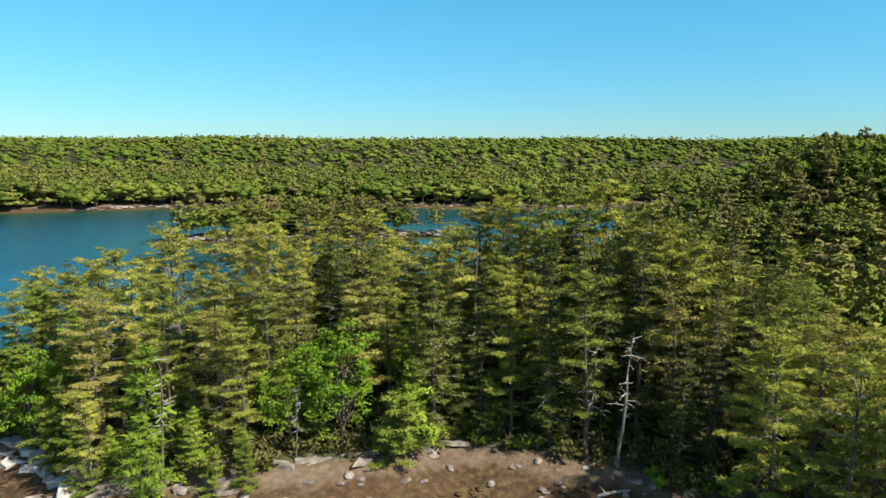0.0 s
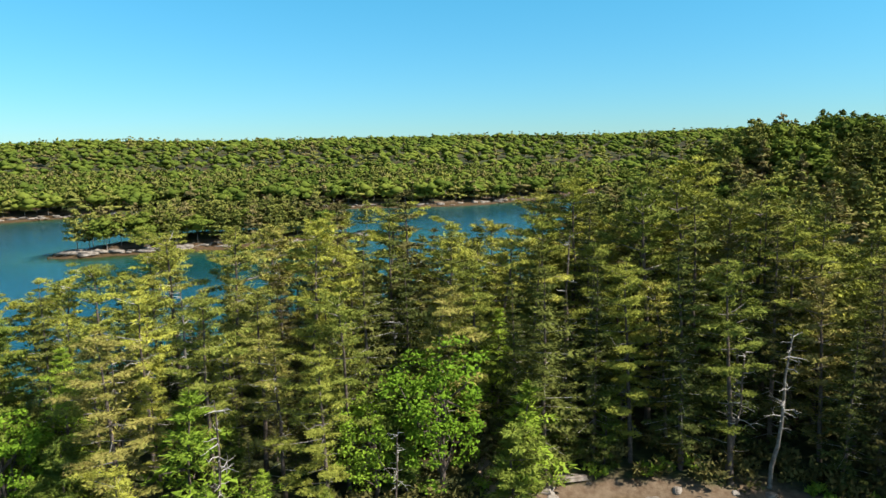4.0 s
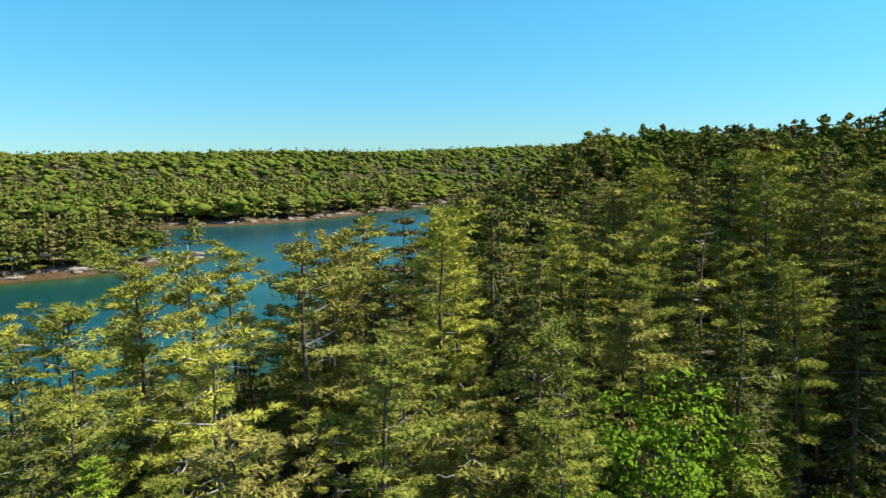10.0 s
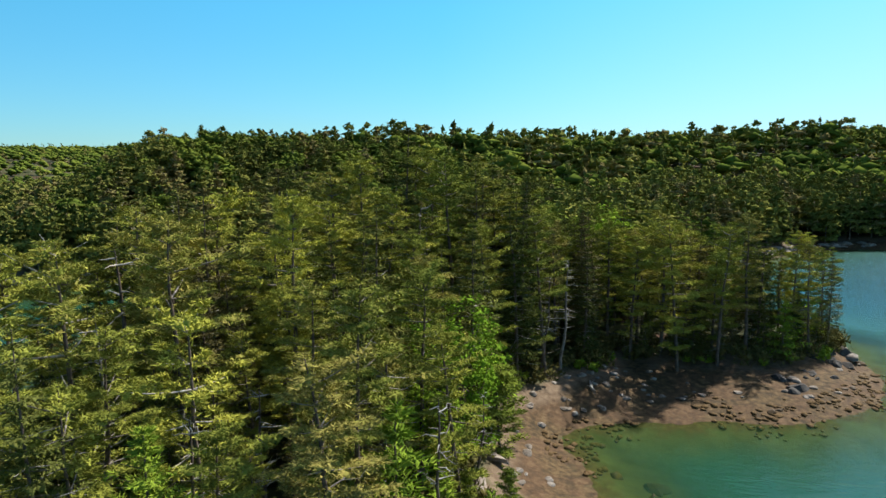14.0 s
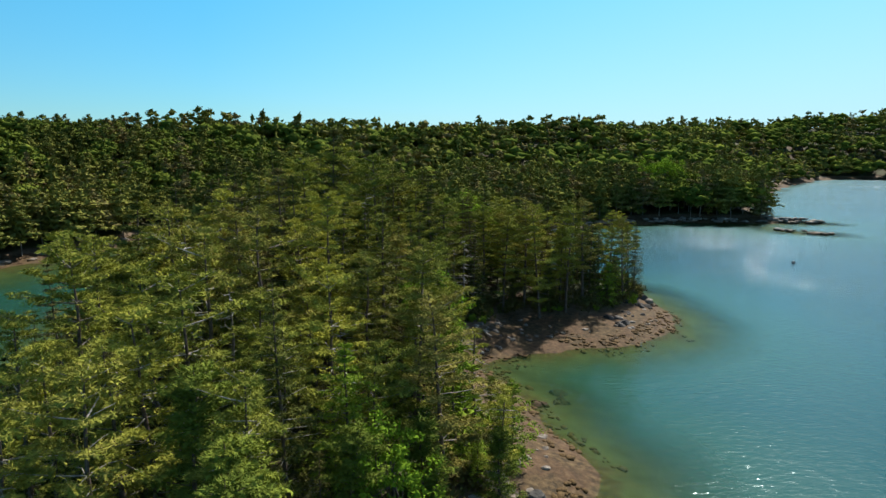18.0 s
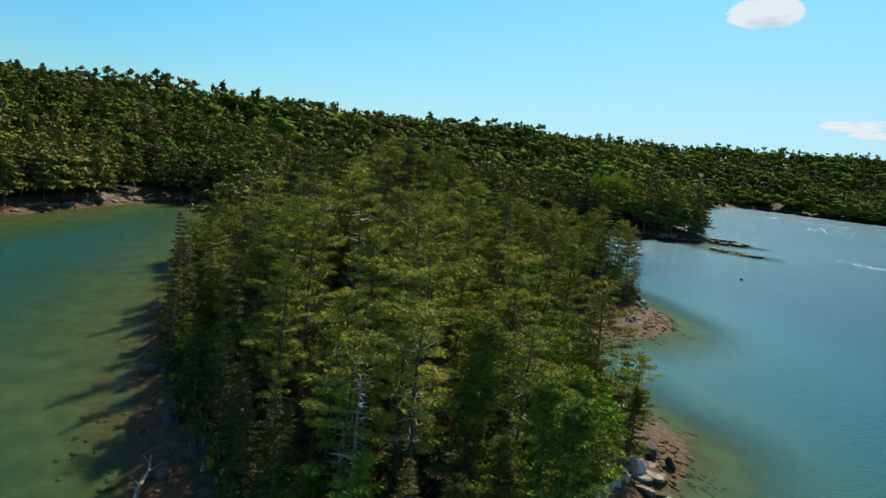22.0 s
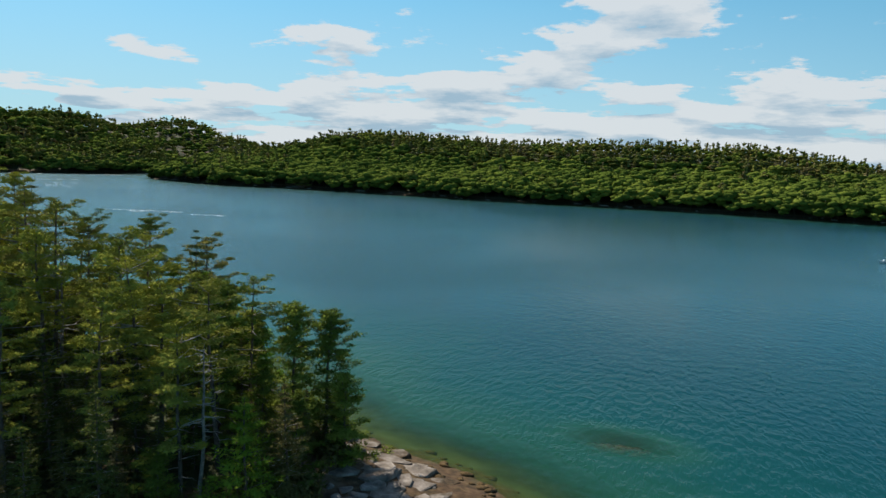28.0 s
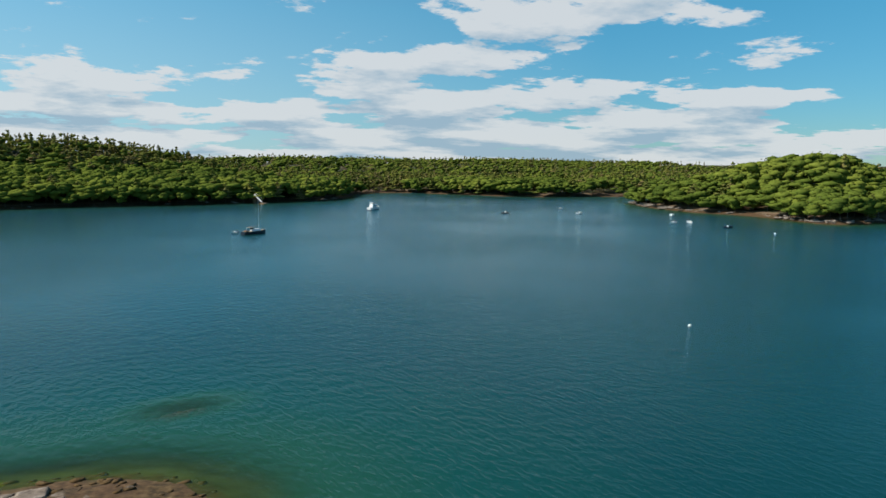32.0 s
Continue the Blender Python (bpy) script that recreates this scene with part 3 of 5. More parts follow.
def plumes(centres, radii, outs, per, length, width, rim=8, tilt=1.25, lift=0.4):
    """Flat needle plumes: a small ragged bed under many fine needle sprays."""
    n = len(centres)
    up = unit(outs * (1, 1, 0) * tilt + rng.normal(size=(n, 3)) * 0.16 + (0, 0, 1.0))
    k = 3
    swing = rng.uniform(0, 6.283, (n, 1)) + np.arange(k) * 6.283 / k
    step = np.stack([np.cos(swing), np.sin(swing), np.full((n, k), -0.15)], -1) * (radii * 0.42)[:, None, None]
    bed = pads((centres[:, None] + step).reshape(-1, 3), np.repeat(up, k, 0) + rng.normal(size=(n * k, 3)) * 0.2, np.repeat(radii, k) * 0.45, rim, 0.25, 0.4, 0.45)
    phi = rng.uniform(0, 6.283, (n, per))
    rho = np.sqrt(rng.uniform(0.01, 1.2, (n, per)))
    rad = radii[:, None, None]
    flat_off = np.stack([np.cos(phi) * rho, np.sin(phi) * rho, 0.28 - 0.30 * rho ** 2 + rng.normal(0, 0.07, (n, per))], -1) * rad
    d = np.stack([np.cos(phi), np.sin(phi), rng.uniform(-0.2, 1.2, (n, per)) * lift], -1) + outs[:, None] * 0.5 + rng.normal(size=(n, per, 3)) * 0.3
    return joined([bed, spikes((centres[:, None] + flat_off).reshape(-1, 3), unit(d.reshape(-1, 3)), length, width, 0.6, np.repeat(up, per, 0))])


def pine_parts(seed, height, base, reach, density=1.0, per=56, dead=0.15, step=1.38, card=(0.29, 0.027), bushy=0.0):
    """A white pine: straight trunk, whorls of level limbs carrying flat plumes with air between. Returns trunk, limbs, needles."""
    global rng
    rng = np.random.default_rng(seed)
    zs = np.linspace(0, height, 9)
    bend = np.cumsum(rng.normal(0, 0.12, (9, 2)), 0) * np.linspace(0, 1, 9)[:, None]
    spine = np.column_stack([bend, zs])
    trunk = tube(spine, 0.012 * height * (1 - zs / height) ** 0.8 + 0.02, 7)
    limbs, centres, radii, outs = [], [], [], []
    lean, z, inner = rng.uniform(0, 6.28), base * height, []
    for q in np.arange(0.12 * height, base * height + 1.5, 0.55):  # bare stubs below the crown
        a, L = rng.uniform(0, 6.28), rng.uniform(0.4, 1.0) * reach * 0.7
        at_ = np.array([np.interp(q, zs, spine[:, k]) for k in range(3)])
        t = np.linspace(0, 1, 4)[:, None]
        limbs.append(tube(at_ + np.array([math.cos(a), math.sin(a), rng.uniform(-0.2, 0.25)]) * L * t + rng.normal(0, 0.06 * L, (4, 3)) * t, np.linspace(0.035, 0.008, 4), 3))
    while z < height - 0.25:
        u = (z - base * height) / (height * (1 - base))
        prof = (0.62 + 1.5 * u - 1.75 * u * u) * (1 - bushy) + bushy * (1.05 - 0.85 * u)
        at_ = np.array([np.interp(z, zs, spine[:, k]) for k in range(3)])
        n = rng.integers(3, 6)
        a0 = rng.uniform(0, 6.28)
        for k in range(11):  # shaded inner foliage round the trunk
            a, q = a0 + k * 0.57, reach * max(prof, 0.22) * (1 - 0.75 * dead)
            w = rng.uniform(0.12, 0.5) * q
            inner.append([*(at_ + np.array([math.cos(a) * w, math.sin(a) * w, rng.uniform(-0.5, 0.35)])), math.cos(a), math.sin(a), rng.uniform(0.07, 0.11) * q])
        for k in range(n):
            a = a0 + k * 6.28 / n + rng.normal(0, 0.35)
            L = reach * max(prof, 0.22) * rng.uniform(0.4, 1.25) * (1 + 0.3 * math.cos(a - lean))
            up = rng.uniform(-0.05, 0.22) + 0.5 * u ** 3
            bare = rng.random() < dead * (1.15 - u)
            L *= 0.6 if bare else 1.0
            d = np.array([math.cos(a), math.sin(a), up])
            t = np.linspace(0, 1, 4)[:, None]
            line = at_ + rng.normal(0, 0.09 * L, (4, 3)) * t * bare + d * L * t + np.array([0, 0, 0.12 * L]) * (t ** 2 - 0.6 * t)
            limbs.append(tube(line, np.linspace(0.05, 0.012, 4) * (0.6 + L * 0.18), 3))
            if bare:
                continue
            m = max(2, int(L * 2.5 * density + rng.random()))
            s = np.linspace(0.48, 1.02, m) + rng.normal(0, 0.06, m)
            lat = rng.normal(0, 0.22, m) * L * (1.2 - 0.7 * s)
            perp = np.array([-math.sin(a), math.cos(a), 0])
            c = at_ + d * L * s[:, None] + perp * lat[:, None] + np.array([0, 0, 1]) * (0.06 + 0.12 * L * (s ** 2 - 0.6 * s) + rng.normal(0, 0.07, m))[:, None]
            centres.append(c), radii.append(rng.uniform(0.34, 0.62, m) * (0.8 + 0.06 * L)), outs.append(np.tile(d, (m, 1)))
        z += step * rng.uniform(0.6, 1.4) * (1.0 - 0.35 * u)
    top = np.array([[spine[-1, 0], spine[-1, 1], height - 0.45], [spine[-1, 0], spine[-1, 1], height - 0.05]])
    centres.append(top), radii.append(np.array([0.6, 0.35])), outs.append(np.tile([0, 0, 1.0], (2, 1)))
    need = plumes(np.concatenate(centres), np.concatenate(radii), np.concatenate(outs), per, *card)
    inner = np.array(inner)
    c = np.repeat(inner[:, :3], 5, 0) + rng.normal(0, 0.16, (5 * len(inner), 3))
    need = joined([need, spikes(c, unit(np.repeat(np.column_stack([inner[:, 3:5], np.full(len(inner), 0.4)]), 5, 0) + rng.normal(0, 0.6, (len(c), 3))), 0.36, 0.05)])
    return trunk, joined(limbs), need


def spruce_parts(seed, height, base, reach, per=30, step=0.6, card=(0.27, 0.028), droop=0.18):
    """A spruce or fir: narrow cone of many short drooping limbs."""
    global rng
    rng = np.random.default_rng(seed)
    zs = np.linspace(0, height, 7)
    spine = np.column_stack([np.cumsum(rng.normal(0, 0.05, (7, 2)), 0), zs])
    trunk = tube(spine, 0.011 * height * (1 - zs / height) + 0.015, 6)
    limbs, centres, radii, outs = [], [], [], []
    z = base * height
    while z < height - 0.15:
        u = (z - base * height) / (height * (1 - base))
        at_ = np.array([np.interp(z, zs, spine[:, k]) for k in range(3)])
        n = rng.integers(4, 7)
        a0 = rng.uniform(0, 6.28)
        for k in range(n):
            a = a0 + k * 6.28 / n + rng.normal(0, 0.3)
            L = (reach * (1 - u) ** 0.8 * rng.uniform(0.55, 1.2) + 0.18) * min(1.0, 0.55 + 2.5 * u)
            d = np.array([math.cos(a), math.sin(a), -droop + 0.5 * u])
            t = np.linspace(0, 1, 3)[:, None]
            if L > 0.8 and k % 2 == 0:
                limbs.append(tube(at_ + d * L * t * 1.08, np.linspace(0.03, 0.008, 3), 3))
            m = max(1, int(L * 1.5 + rng.random()))
            s = np.linspace(0.45, 1.0, m) + rng.normal(0, 0.05, m)
            perp = np.array([-math.sin(a), math.cos(a), 0])
            centres.append(at_ + d * L * s[:, None] + perp * (rng.normal(0, 0.12, m) * L)[:, None])
            radii.append(rng.uniform(0.3, 0.55, m) * min(1.0, 0.5 + L * 0.5)), outs.append(np.tile(d, (m, 1)))
        z += step * rng.uniform(0.75, 1.25)
    centres.append(np.array([[*spine[-1, :2], height - 0.1]])), radii.append(np.array([0.2])), outs.append(np.array([[0, 0, 1.0]]))
    need = plumes(np.concatenate(centres), np.concatenate(radii), np.concatenate(outs), per, *card, rim=6, tilt=1.25, lift=0.3)
    return trunk, joined(limbs), need


def leaf_parts(seed, height, reach, clumps=110, per=46, leaf=0.10):
    """A young broad-leaved tree: short trunk, forking limbs, uneven crown of leaf clumps."""
    global rng
    rng = np.random.default_rng(seed)
    zs = np.linspace(0, height * 0.62, 5)
    spine = np.column_stack([np.cumsum(rng.normal(0, 0.12, (5, 2)), 0), zs])
    trunk = tube(spine, np.linspace(0.17, 0.06, 5), 7)
    limbs = []
    d = unit(rng.normal(size=(clumps, 3)) + (0, 0, 0.15))
    shell = rng.uniform(0.35, 1.0, (clumps, 1)) ** 0.5
    ph = rng.uniform(0, 6.28, 3)
    swell = 1 + 0.28 * np.sin(d[:, :1] * 3.3 + ph[0]) * np.cos(d[:, 1:2] * 3.7 + ph[1]) + 0.16 * np.sin(d[:, 2:] * 5 + ph[2])
    c = d * shell * swell * (reach, reach, height * 0.42) * rng.uniform(0.8, 1.15, (clumps, 1)) + (0, 0, height * 0.57)
    for k in range(0, clumps, 4):
        s = spine[rng.integers(1, 5)]
        mid = (s + c[k]) / 2 + rng.normal(0, 0.2, 3)
        limbs.append(tube(np.array([s, mid, c[k]]), [0.07, 0.04, 0.012], 4))
    off = unit(rng.normal(size=(clumps, per, 3))) * rng.uniform(0.3, 1, (clumps, per, 1)) ** 0.5 * rng.uniform(0.55, 1.3, (clumps, 1, 1)) * reach * 0.26
    off[..., 2] *= 0.6
    p = (c[:, None] + off).reshape(-1, 3)
    n = len(p)
    nrm = unit(off.reshape(-1, 3) * 0.8 / reach + rng.normal(size=(n, 3)) * 0.5 + (0, 0, 0.5))
    a = unit(np.cross(nrm, rng.normal(size=(n, 3))))
    b = np.cross(nrm, a)
    L, W = leaf * rng.uniform(0.7, 1.3, (n, 1)), leaf * 0.62 * rng.uniform(0.7, 1.3, (n, 1))
    v = np.stack([p - a * L, p + b * W, p + a * L, p - b * W], 1).reshape(-1, 3)
    q = np.arange(4 * n).reshape(-1, 4)
    tri = np.concatenate([q[:, :3], q[:, [0, 2, 3]]])
    return trunk, joined(limbs), joined([(v, tri), pads(c, d + (0, 0, 0.6), reach * 0.11, 6, 0.3, 0.4, 0.5)])


def snag_parts(seed, height, reach, n=26, base=0.35):
    """A dead tree: pale leaning trunk with bare crooked limbs."""
    global rng
    rng = np.random.default_rng(seed)
    zs = np.linspace(0, height, 8)
    spine = np.column_stack([np.cumsum(rng.normal(0.02, 0.10, (8, 2)), 0), zs])
    trunk = tube(spine, 0.012 * height * (1 - zs / height) ** 0.7 + 0.02, 7)
    limbs = []
    for _ in range(n):
        z = rng.uniform(base, 0.97) * height
        s = np.array([np.interp(z, zs, spine[:, k]) for k in range(3)])
        a = rng.uniform(0, 6.28)
        L = reach * rng.uniform(0.25, 1.0) * (1.15 - 0.7 * z / height)
        t = np.linspace(0, 1, 5)[:, None]
        line = s + np.array([math.cos(a), math.sin(a), rng.uniform(-0.25, 0.3)]) * L * t + rng.normal(0, 0.07 * L, (5, 3)) * t
        limbs.append(tube(line, np.linspace(0.05, 0.01, 5), 4))
        if L > 0.9:
            e = line[2] + unit(rng.normal(size=3)) * L * 0.4
            limbs.append(tube(np.array([line[2], (line[2] + e) / 2 + rng.normal(0, 0.05, 3), e]), [0.025, 0.015, 0.006], 3))
    return trunk, joined(limbs), None


def tree_thing(name, parts, leaf_mat, limb_mat, label, category="tree", bark=None, limb_name="branchwork", crown="crown"):
    root = new(name)
    root.empty_display_size = 0.5
    trunk, limbs, need = parts
    mesh_object("trunk", *trunk, [bark or M_BARK], root, True)
    tagged(mesh_object(limb_name, *limbs, [limb_mat], root), kind="stuff")
    if need is not None:
        mesh_object(crown, *need, [leaf_mat], root)
    tagged(root, label, category)
    return root


def ground_z(x, y):
    return float(land_height(np.array([x]), np.array([y]))[0][0])


PINE_LABEL = "tall white pine with layered yellow-green needle plumes in the wood"
SPRUCE_LABEL = "narrow dull green spruce with dense drooping limbs in the wood"
PINES = ((17, 0.22, 2.9), (16, 0.30, 3.2), (15, 0.16, 2.6), (18, 0.36, 3.0), (14, 0.22, 2.8), (16, 0.26, 2.5), (15, 0.42, 3.3))
SPRUCES = ((14, 0.05, 2.4), (16, 0.08, 2.3), (12, 0.04, 2.2), (15, 0.12, 2.1))
KINDS = {
    "pine": [tree_thing("white_pine", pine_parts(11 + k, *p), M_PINE, M_LIMB, PINE_LABEL) for k, p in enumerate(PINES)],
    "pine_back": [tree_thing("white_pine", pine_parts(11 + k, *p, 0.9, 24, 0.15, 1.25, (0.40, 0.05)), M_PINE_SHADED, M_LIMB, PINE_LABEL) for k, p in enumerate(PINES[:5])],
    "young": [tree_thing("young_pine", pine_parts(131 + k, h, 0.04, r, 1.2, 40, 0.02, 0.85, (0.27, 0.027), 0.8), M_YOUNG, M_BARK, "bushy young pine with soft feathery branches down to the ground") for k, (h, r) in enumerate(((7, 2.2), (11, 2.9), (5.5, 1.8)))],
    "sparse": [tree_thing("pitch_pine", pine_parts(31 + k, h, b, r, 0.85, 50, 0.4, 1.3), M_PINE, M_DEAD, "open-crowned pine with bare grey limbs among thin needles") for k, (h, b, r) in enumerate(((13, 0.36, 2.7), (14, 0.46, 2.8), (11.5, 0.34, 2.6), (12.5, 0.42, 3.0)))],
    "spruce": [tree_thing("spruce", spruce_parts(51 + k, *p), M_SPRUCE, M_DEAD, SPRUCE_LABEL) for k, p in enumerate(SPRUCES)],
    "spruce_back": [tree_thing("spruce", spruce_parts(51 + k, *p, 16, 0.65, (0.34, 0.045)), M_SPRUCE, M_DEAD, SPRUCE_LABEL) for k, p in enumerate(SPRUCES[:3])],
    "fir": [tree_thing("young_fir", spruce_parts(71 + k, h, 0.05, r, 30, 0.5, (0.25, 0.027), -0.12), M_FIR, M_BARK, "young bright green fir with upswept soft branches") for k, (h, r) in enumerate(((6, 1.7), (11, 2.6), (4.5, 1.4)))],
    "leafy": [tree_thing("maple", leaf_parts(91 + k, h, r), M_LEAF, M_BARK, "fresh bright green broad-leaved tree at the wood's edge") for k, (h, r) in enumerate(((9.5, 2.6), (7.5, 2.3), (11, 3.0)))],
    "snag": [tree_thing("dead_tree", snag_parts(111 + k, h, r), None, M_DEAD, "bare weathered grey dead tree with crooked limbs", bark=M_BARK if k else M_LIMB) for k, (h, r) in enumerate(((13, 2.6), (10, 2.2), (14.5, 2.2)))],
}
GROUPS = {"young": "young pines of the point", "pine": "pines of the point", "pine_back": "pines of the point", "spruce_back": "spruces of the point", "sparse": "open-crowned pines of the point", "spruce": "spruces of the point", "fir": "young firs of the point", "leafy": "broad-leaved trees of the point", "snag": "dead trees of the point"}
used = {k: [False] * len(v) for k, v in KINDS.items()}
taken = []


def plant(kind, x, y, height=None, pick=None, fine=False):
    """Sets a tree of a kind on the ground; height in metres scales it."""
    # pines to the back and north take the needles with shade coloured in
    if not fine and (x > 14 or y > 69) and not (26 < x < 41 and y < 60) and kind + "_back" in KINDS:
        kind, pick = kind + "_back", None
    protos = KINDS[kind]
    k = random.randrange(len(protos)) if pick is None else pick
    p = protos[k]
    tall = max(v.co.z for v in p.children[0].data.vertices) if "tall" not in p else p["tall"]
    p["tall"] = tall
    s = (height or tall * random.uniform(0.82, 1.1)) / tall
    wide = s * random.uniform(0.92, 1.12)
    m = Matrix.LocRotScale((x, y, ground_z(x, y) - 0.08), Euler((random.gauss(0, 0.025), random.gauss(0, 0.025), random.uniform(0, 6.28))), (wide, wide, s))
    if used[kind][k]:
        ob = copy_thing(p, m)
        ob.matrix_basis = m
    else:
        ob, used[kind][k] = p, True
        ob.matrix_basis = m
    tagged(ob, group=GROUPS[kind])
    taken.append((x, y))
    return ob


# trees that stand out along the way: kind, place, height of the top over the sea
COVE_TREES = [("leafy", -3.9, 55.6, 12.9, 0), ("leafy", -8.9, 55.4, 9.6, 1), ("snag", -7.7, 53.3, 9.2, 1), ("pine", -10.4, 55.8, 18.0, 1), ("sparse", -14.8, 56.2, 14.6, 2), ("pine", -4.0, 58.4, 17.2, 4),
    ("pine", -0.2, 60.6, 18.8, 5), ("spruce", 4.2, 57.6, 14.8, 2), ("spruce", 2.6, 59.4, 14.2, 0), ("fir", 1.7, 62.6, 13.6, 1), ("pine", 11.3, 58.2, 18.6, 2), ("spruce", 8.4, 58.6, 16.0, 1), ("pine", -1.0, 66.6, 21.2, 0),
    ("snag", 7.0, 63.6, 20.4, 2), ("pine", 6.4, 66.2, 21.6, 3), ("pine", 2.7, 67.2, 19.8, 6), ("pine", 15.2, 63.4, 24.8, 0), ("pine", 10.9, 70.8, 24.4, 3), ("pine", 20.4, 67.4, 25.2, 1), ("pine", 25.7, 63.8, 24.2, 0),
    ("pine", 8.4, 72.8, 23.0, 5), ("pine", 21.2, 71.2, 25.8, 3), ("snag", 20.0, 53.4, 14.0, 0), ("pine", 17.5, 54.4, 18.8, 5), ("spruce", 14.6, 56.6, 16.6, 3), ("spruce", 22.6, 57.4, 18.4, 1), ("pine", 35.0, 52.0, 18.4, 2),
    ("pine", 25.3, 59.0, 20.6, 6), ("snag", 17.2, 55.0, 12.5, 1), ("pine", -5.2, 74.9, 21.8, 1), ("pine", -10.6, 76.9, 20.8, 6), ("pine", -13.4, 63.5, 22.2, 3), ("pine", -16.6, 69.6, 20.9, 4), ("pine", -9.6, 66.0, 19.4, 2)]
TIP_TREES = [("sparse", -24.0, 69.0, 20.8, 1), ("snag", -23.4, 67.7, 16.2, 0), ("pine", -19.0, 66.8, 21.0, 6), ("pine", -25.8, 65.3, 16.6, 5), ("sparse", -24.5, 60.8, 17.8, 0), ("snag", -25.4, 59.4, 13.2, 1),
    ("sparse", -29.2, 68.2, 18.8, 3), ("sparse", -26.2, 71.5, 18.6, 2), ("sparse", -32.7, 68.9, 17.4, 0), ("sparse", -39.8, 72.6, 14.2, 2), ("pine", -19.6, 67.9, 15.2, 4), ("pine", -20.2, 78.7, 19.6, 0), ("pine", -26.1, 76.6, 20.2, 1),
    ("pine", -34.0, 73.7, 15.8, 4), ("pine", -35.0, 69.4, 16.0, 2), ("sparse", -39.3, 68.6, 16.4, 3), ("snag", -41.0, 72.2, 12.6, 0), ("young", -40.4, 61.2, 13.2, 1), ("young", -43.0, 60.7, 12.8, 1), ("young", -45.2, 61.4, 8.6, 0),
    ("young", -36.4, 65.4, 15.0, 1), ("sparse", -36.9, 62.2, 15.4, 1), ("pine", -24.4, 53.2, 16.4, 2), ("pine", -19.4, 55.6, 18.2, 5), ("sparse", -23.4, 49.4, 9.8, 2), ("pine", -27.0, 57.5, 13.7, 4), ("fir", -29.4, 58.6, 13.2, 1),
    ("pine", -11.8, 52.6, 14.8, 2), ("spruce", -31.4, 61.8, 14.6, 0), ("young", -33.6, 58.2, 11.0, 1), ("young", -28.4, 54.4, 9.4, 0), ("pine", -16.4, 59.6, 17.6, 3), ("pine", -29.6, 62.6, 15.6, 6), ("spruce", -14.0, 90.0, 10.0, 0),
    ("spruce", -6.6, 90.8, 13.2, 1), ("pine", -30.6, 77.8, 16.4, 3), ("pine", -15.0, 82.6, 18.4, 0), ("leafy", -31.8, 56.4, 9.6, 1), ("young", -44.2, 66.0, 8.2, 0)]
HEADLAND_TREES = [("pine", 34.0, 35.4, 17.8, 3), ("pine", 37.0, 28.8, 14.8, 1), ("sparse", 42.6, 26.8, 13.6, 1), ("pine", 30.4, 38.4, 17.0, 6), ("pine", 27.8, 42.4, 17.4, 2), ("pine", 31.4, 44.4, 18.0, 0), ("sparse", 45.6, 27.0, 13.0, 3),
    ("pine", 39.8, 30.4, 15.4, 5), ("leafy", 46.6, 52.4, 17.0, 2), ("leafy", 176, -8, 19.5, 0), ("leafy", 181, -15, 20.4, 2), ("leafy", 187, -18, 20.6, 2), ("snag", 61, 160, 15, 0), ("snag", 64.5, 160, 16.5, 2), ("snag", 68, 158.5, 14.5, 0),
    ("snag", 76, 157, 15.5, 2)]
MARKED = COVE_TREES + TIP_TREES + HEADLAND_TREES
for kind, x, y, top, pick in MARKED:
    plant(kind, x, y, top - ground_z(x, y), pick, fine=y < 80 and x < 30)


def scatter(n, x0, x1, y0, y1, gap, ok, seed):
    """Random places, no two nearer than gap, where ok(x, y) holds."""
    r = np.random.default_rng(seed)
    x, y = r.uniform(x0, x1, n), r.uniform(y0, y1, n)
    keep = ok(x, y)
    pts = np.stack([x[keep], y[keep]], 1)
    cell, out = {}, []
    for q in pts:
        c = (int(q[0] // gap), int(q[1] // gap))
        if all((q[0] - p[0]) ** 2 + (q[1] - p[1]) ** 2 > gap * gap for i in (-1, 0, 1) for j in (-1, 0, 1) for p in cell.get((c[0] + i, c[1] + j), ())):
            cell.setdefault(c, []).append(q)
            out.append(q)
    return np.array(out)


def in_point(x, y):
    return (inside_distance(x, y, WOOD) > 0.2) & ((x < 40) | ((x < 56) & (y < 52)))


tops = np.array([(x, y, top) for kind, x, y, top, _ in MARKED if kind not in ("snag", "leafy", "fir", "young") and x < 60])


def canopy(x, y):
    """Height over the sea that the wood reaches round a place, from the marked trees."""
    w = ((tops[:, 0] - x) ** 2 + (tops[:, 1] - y) ** 2 + 6.0) ** -1.6
    return float((w * tops[:, 2]).sum() / w.sum())


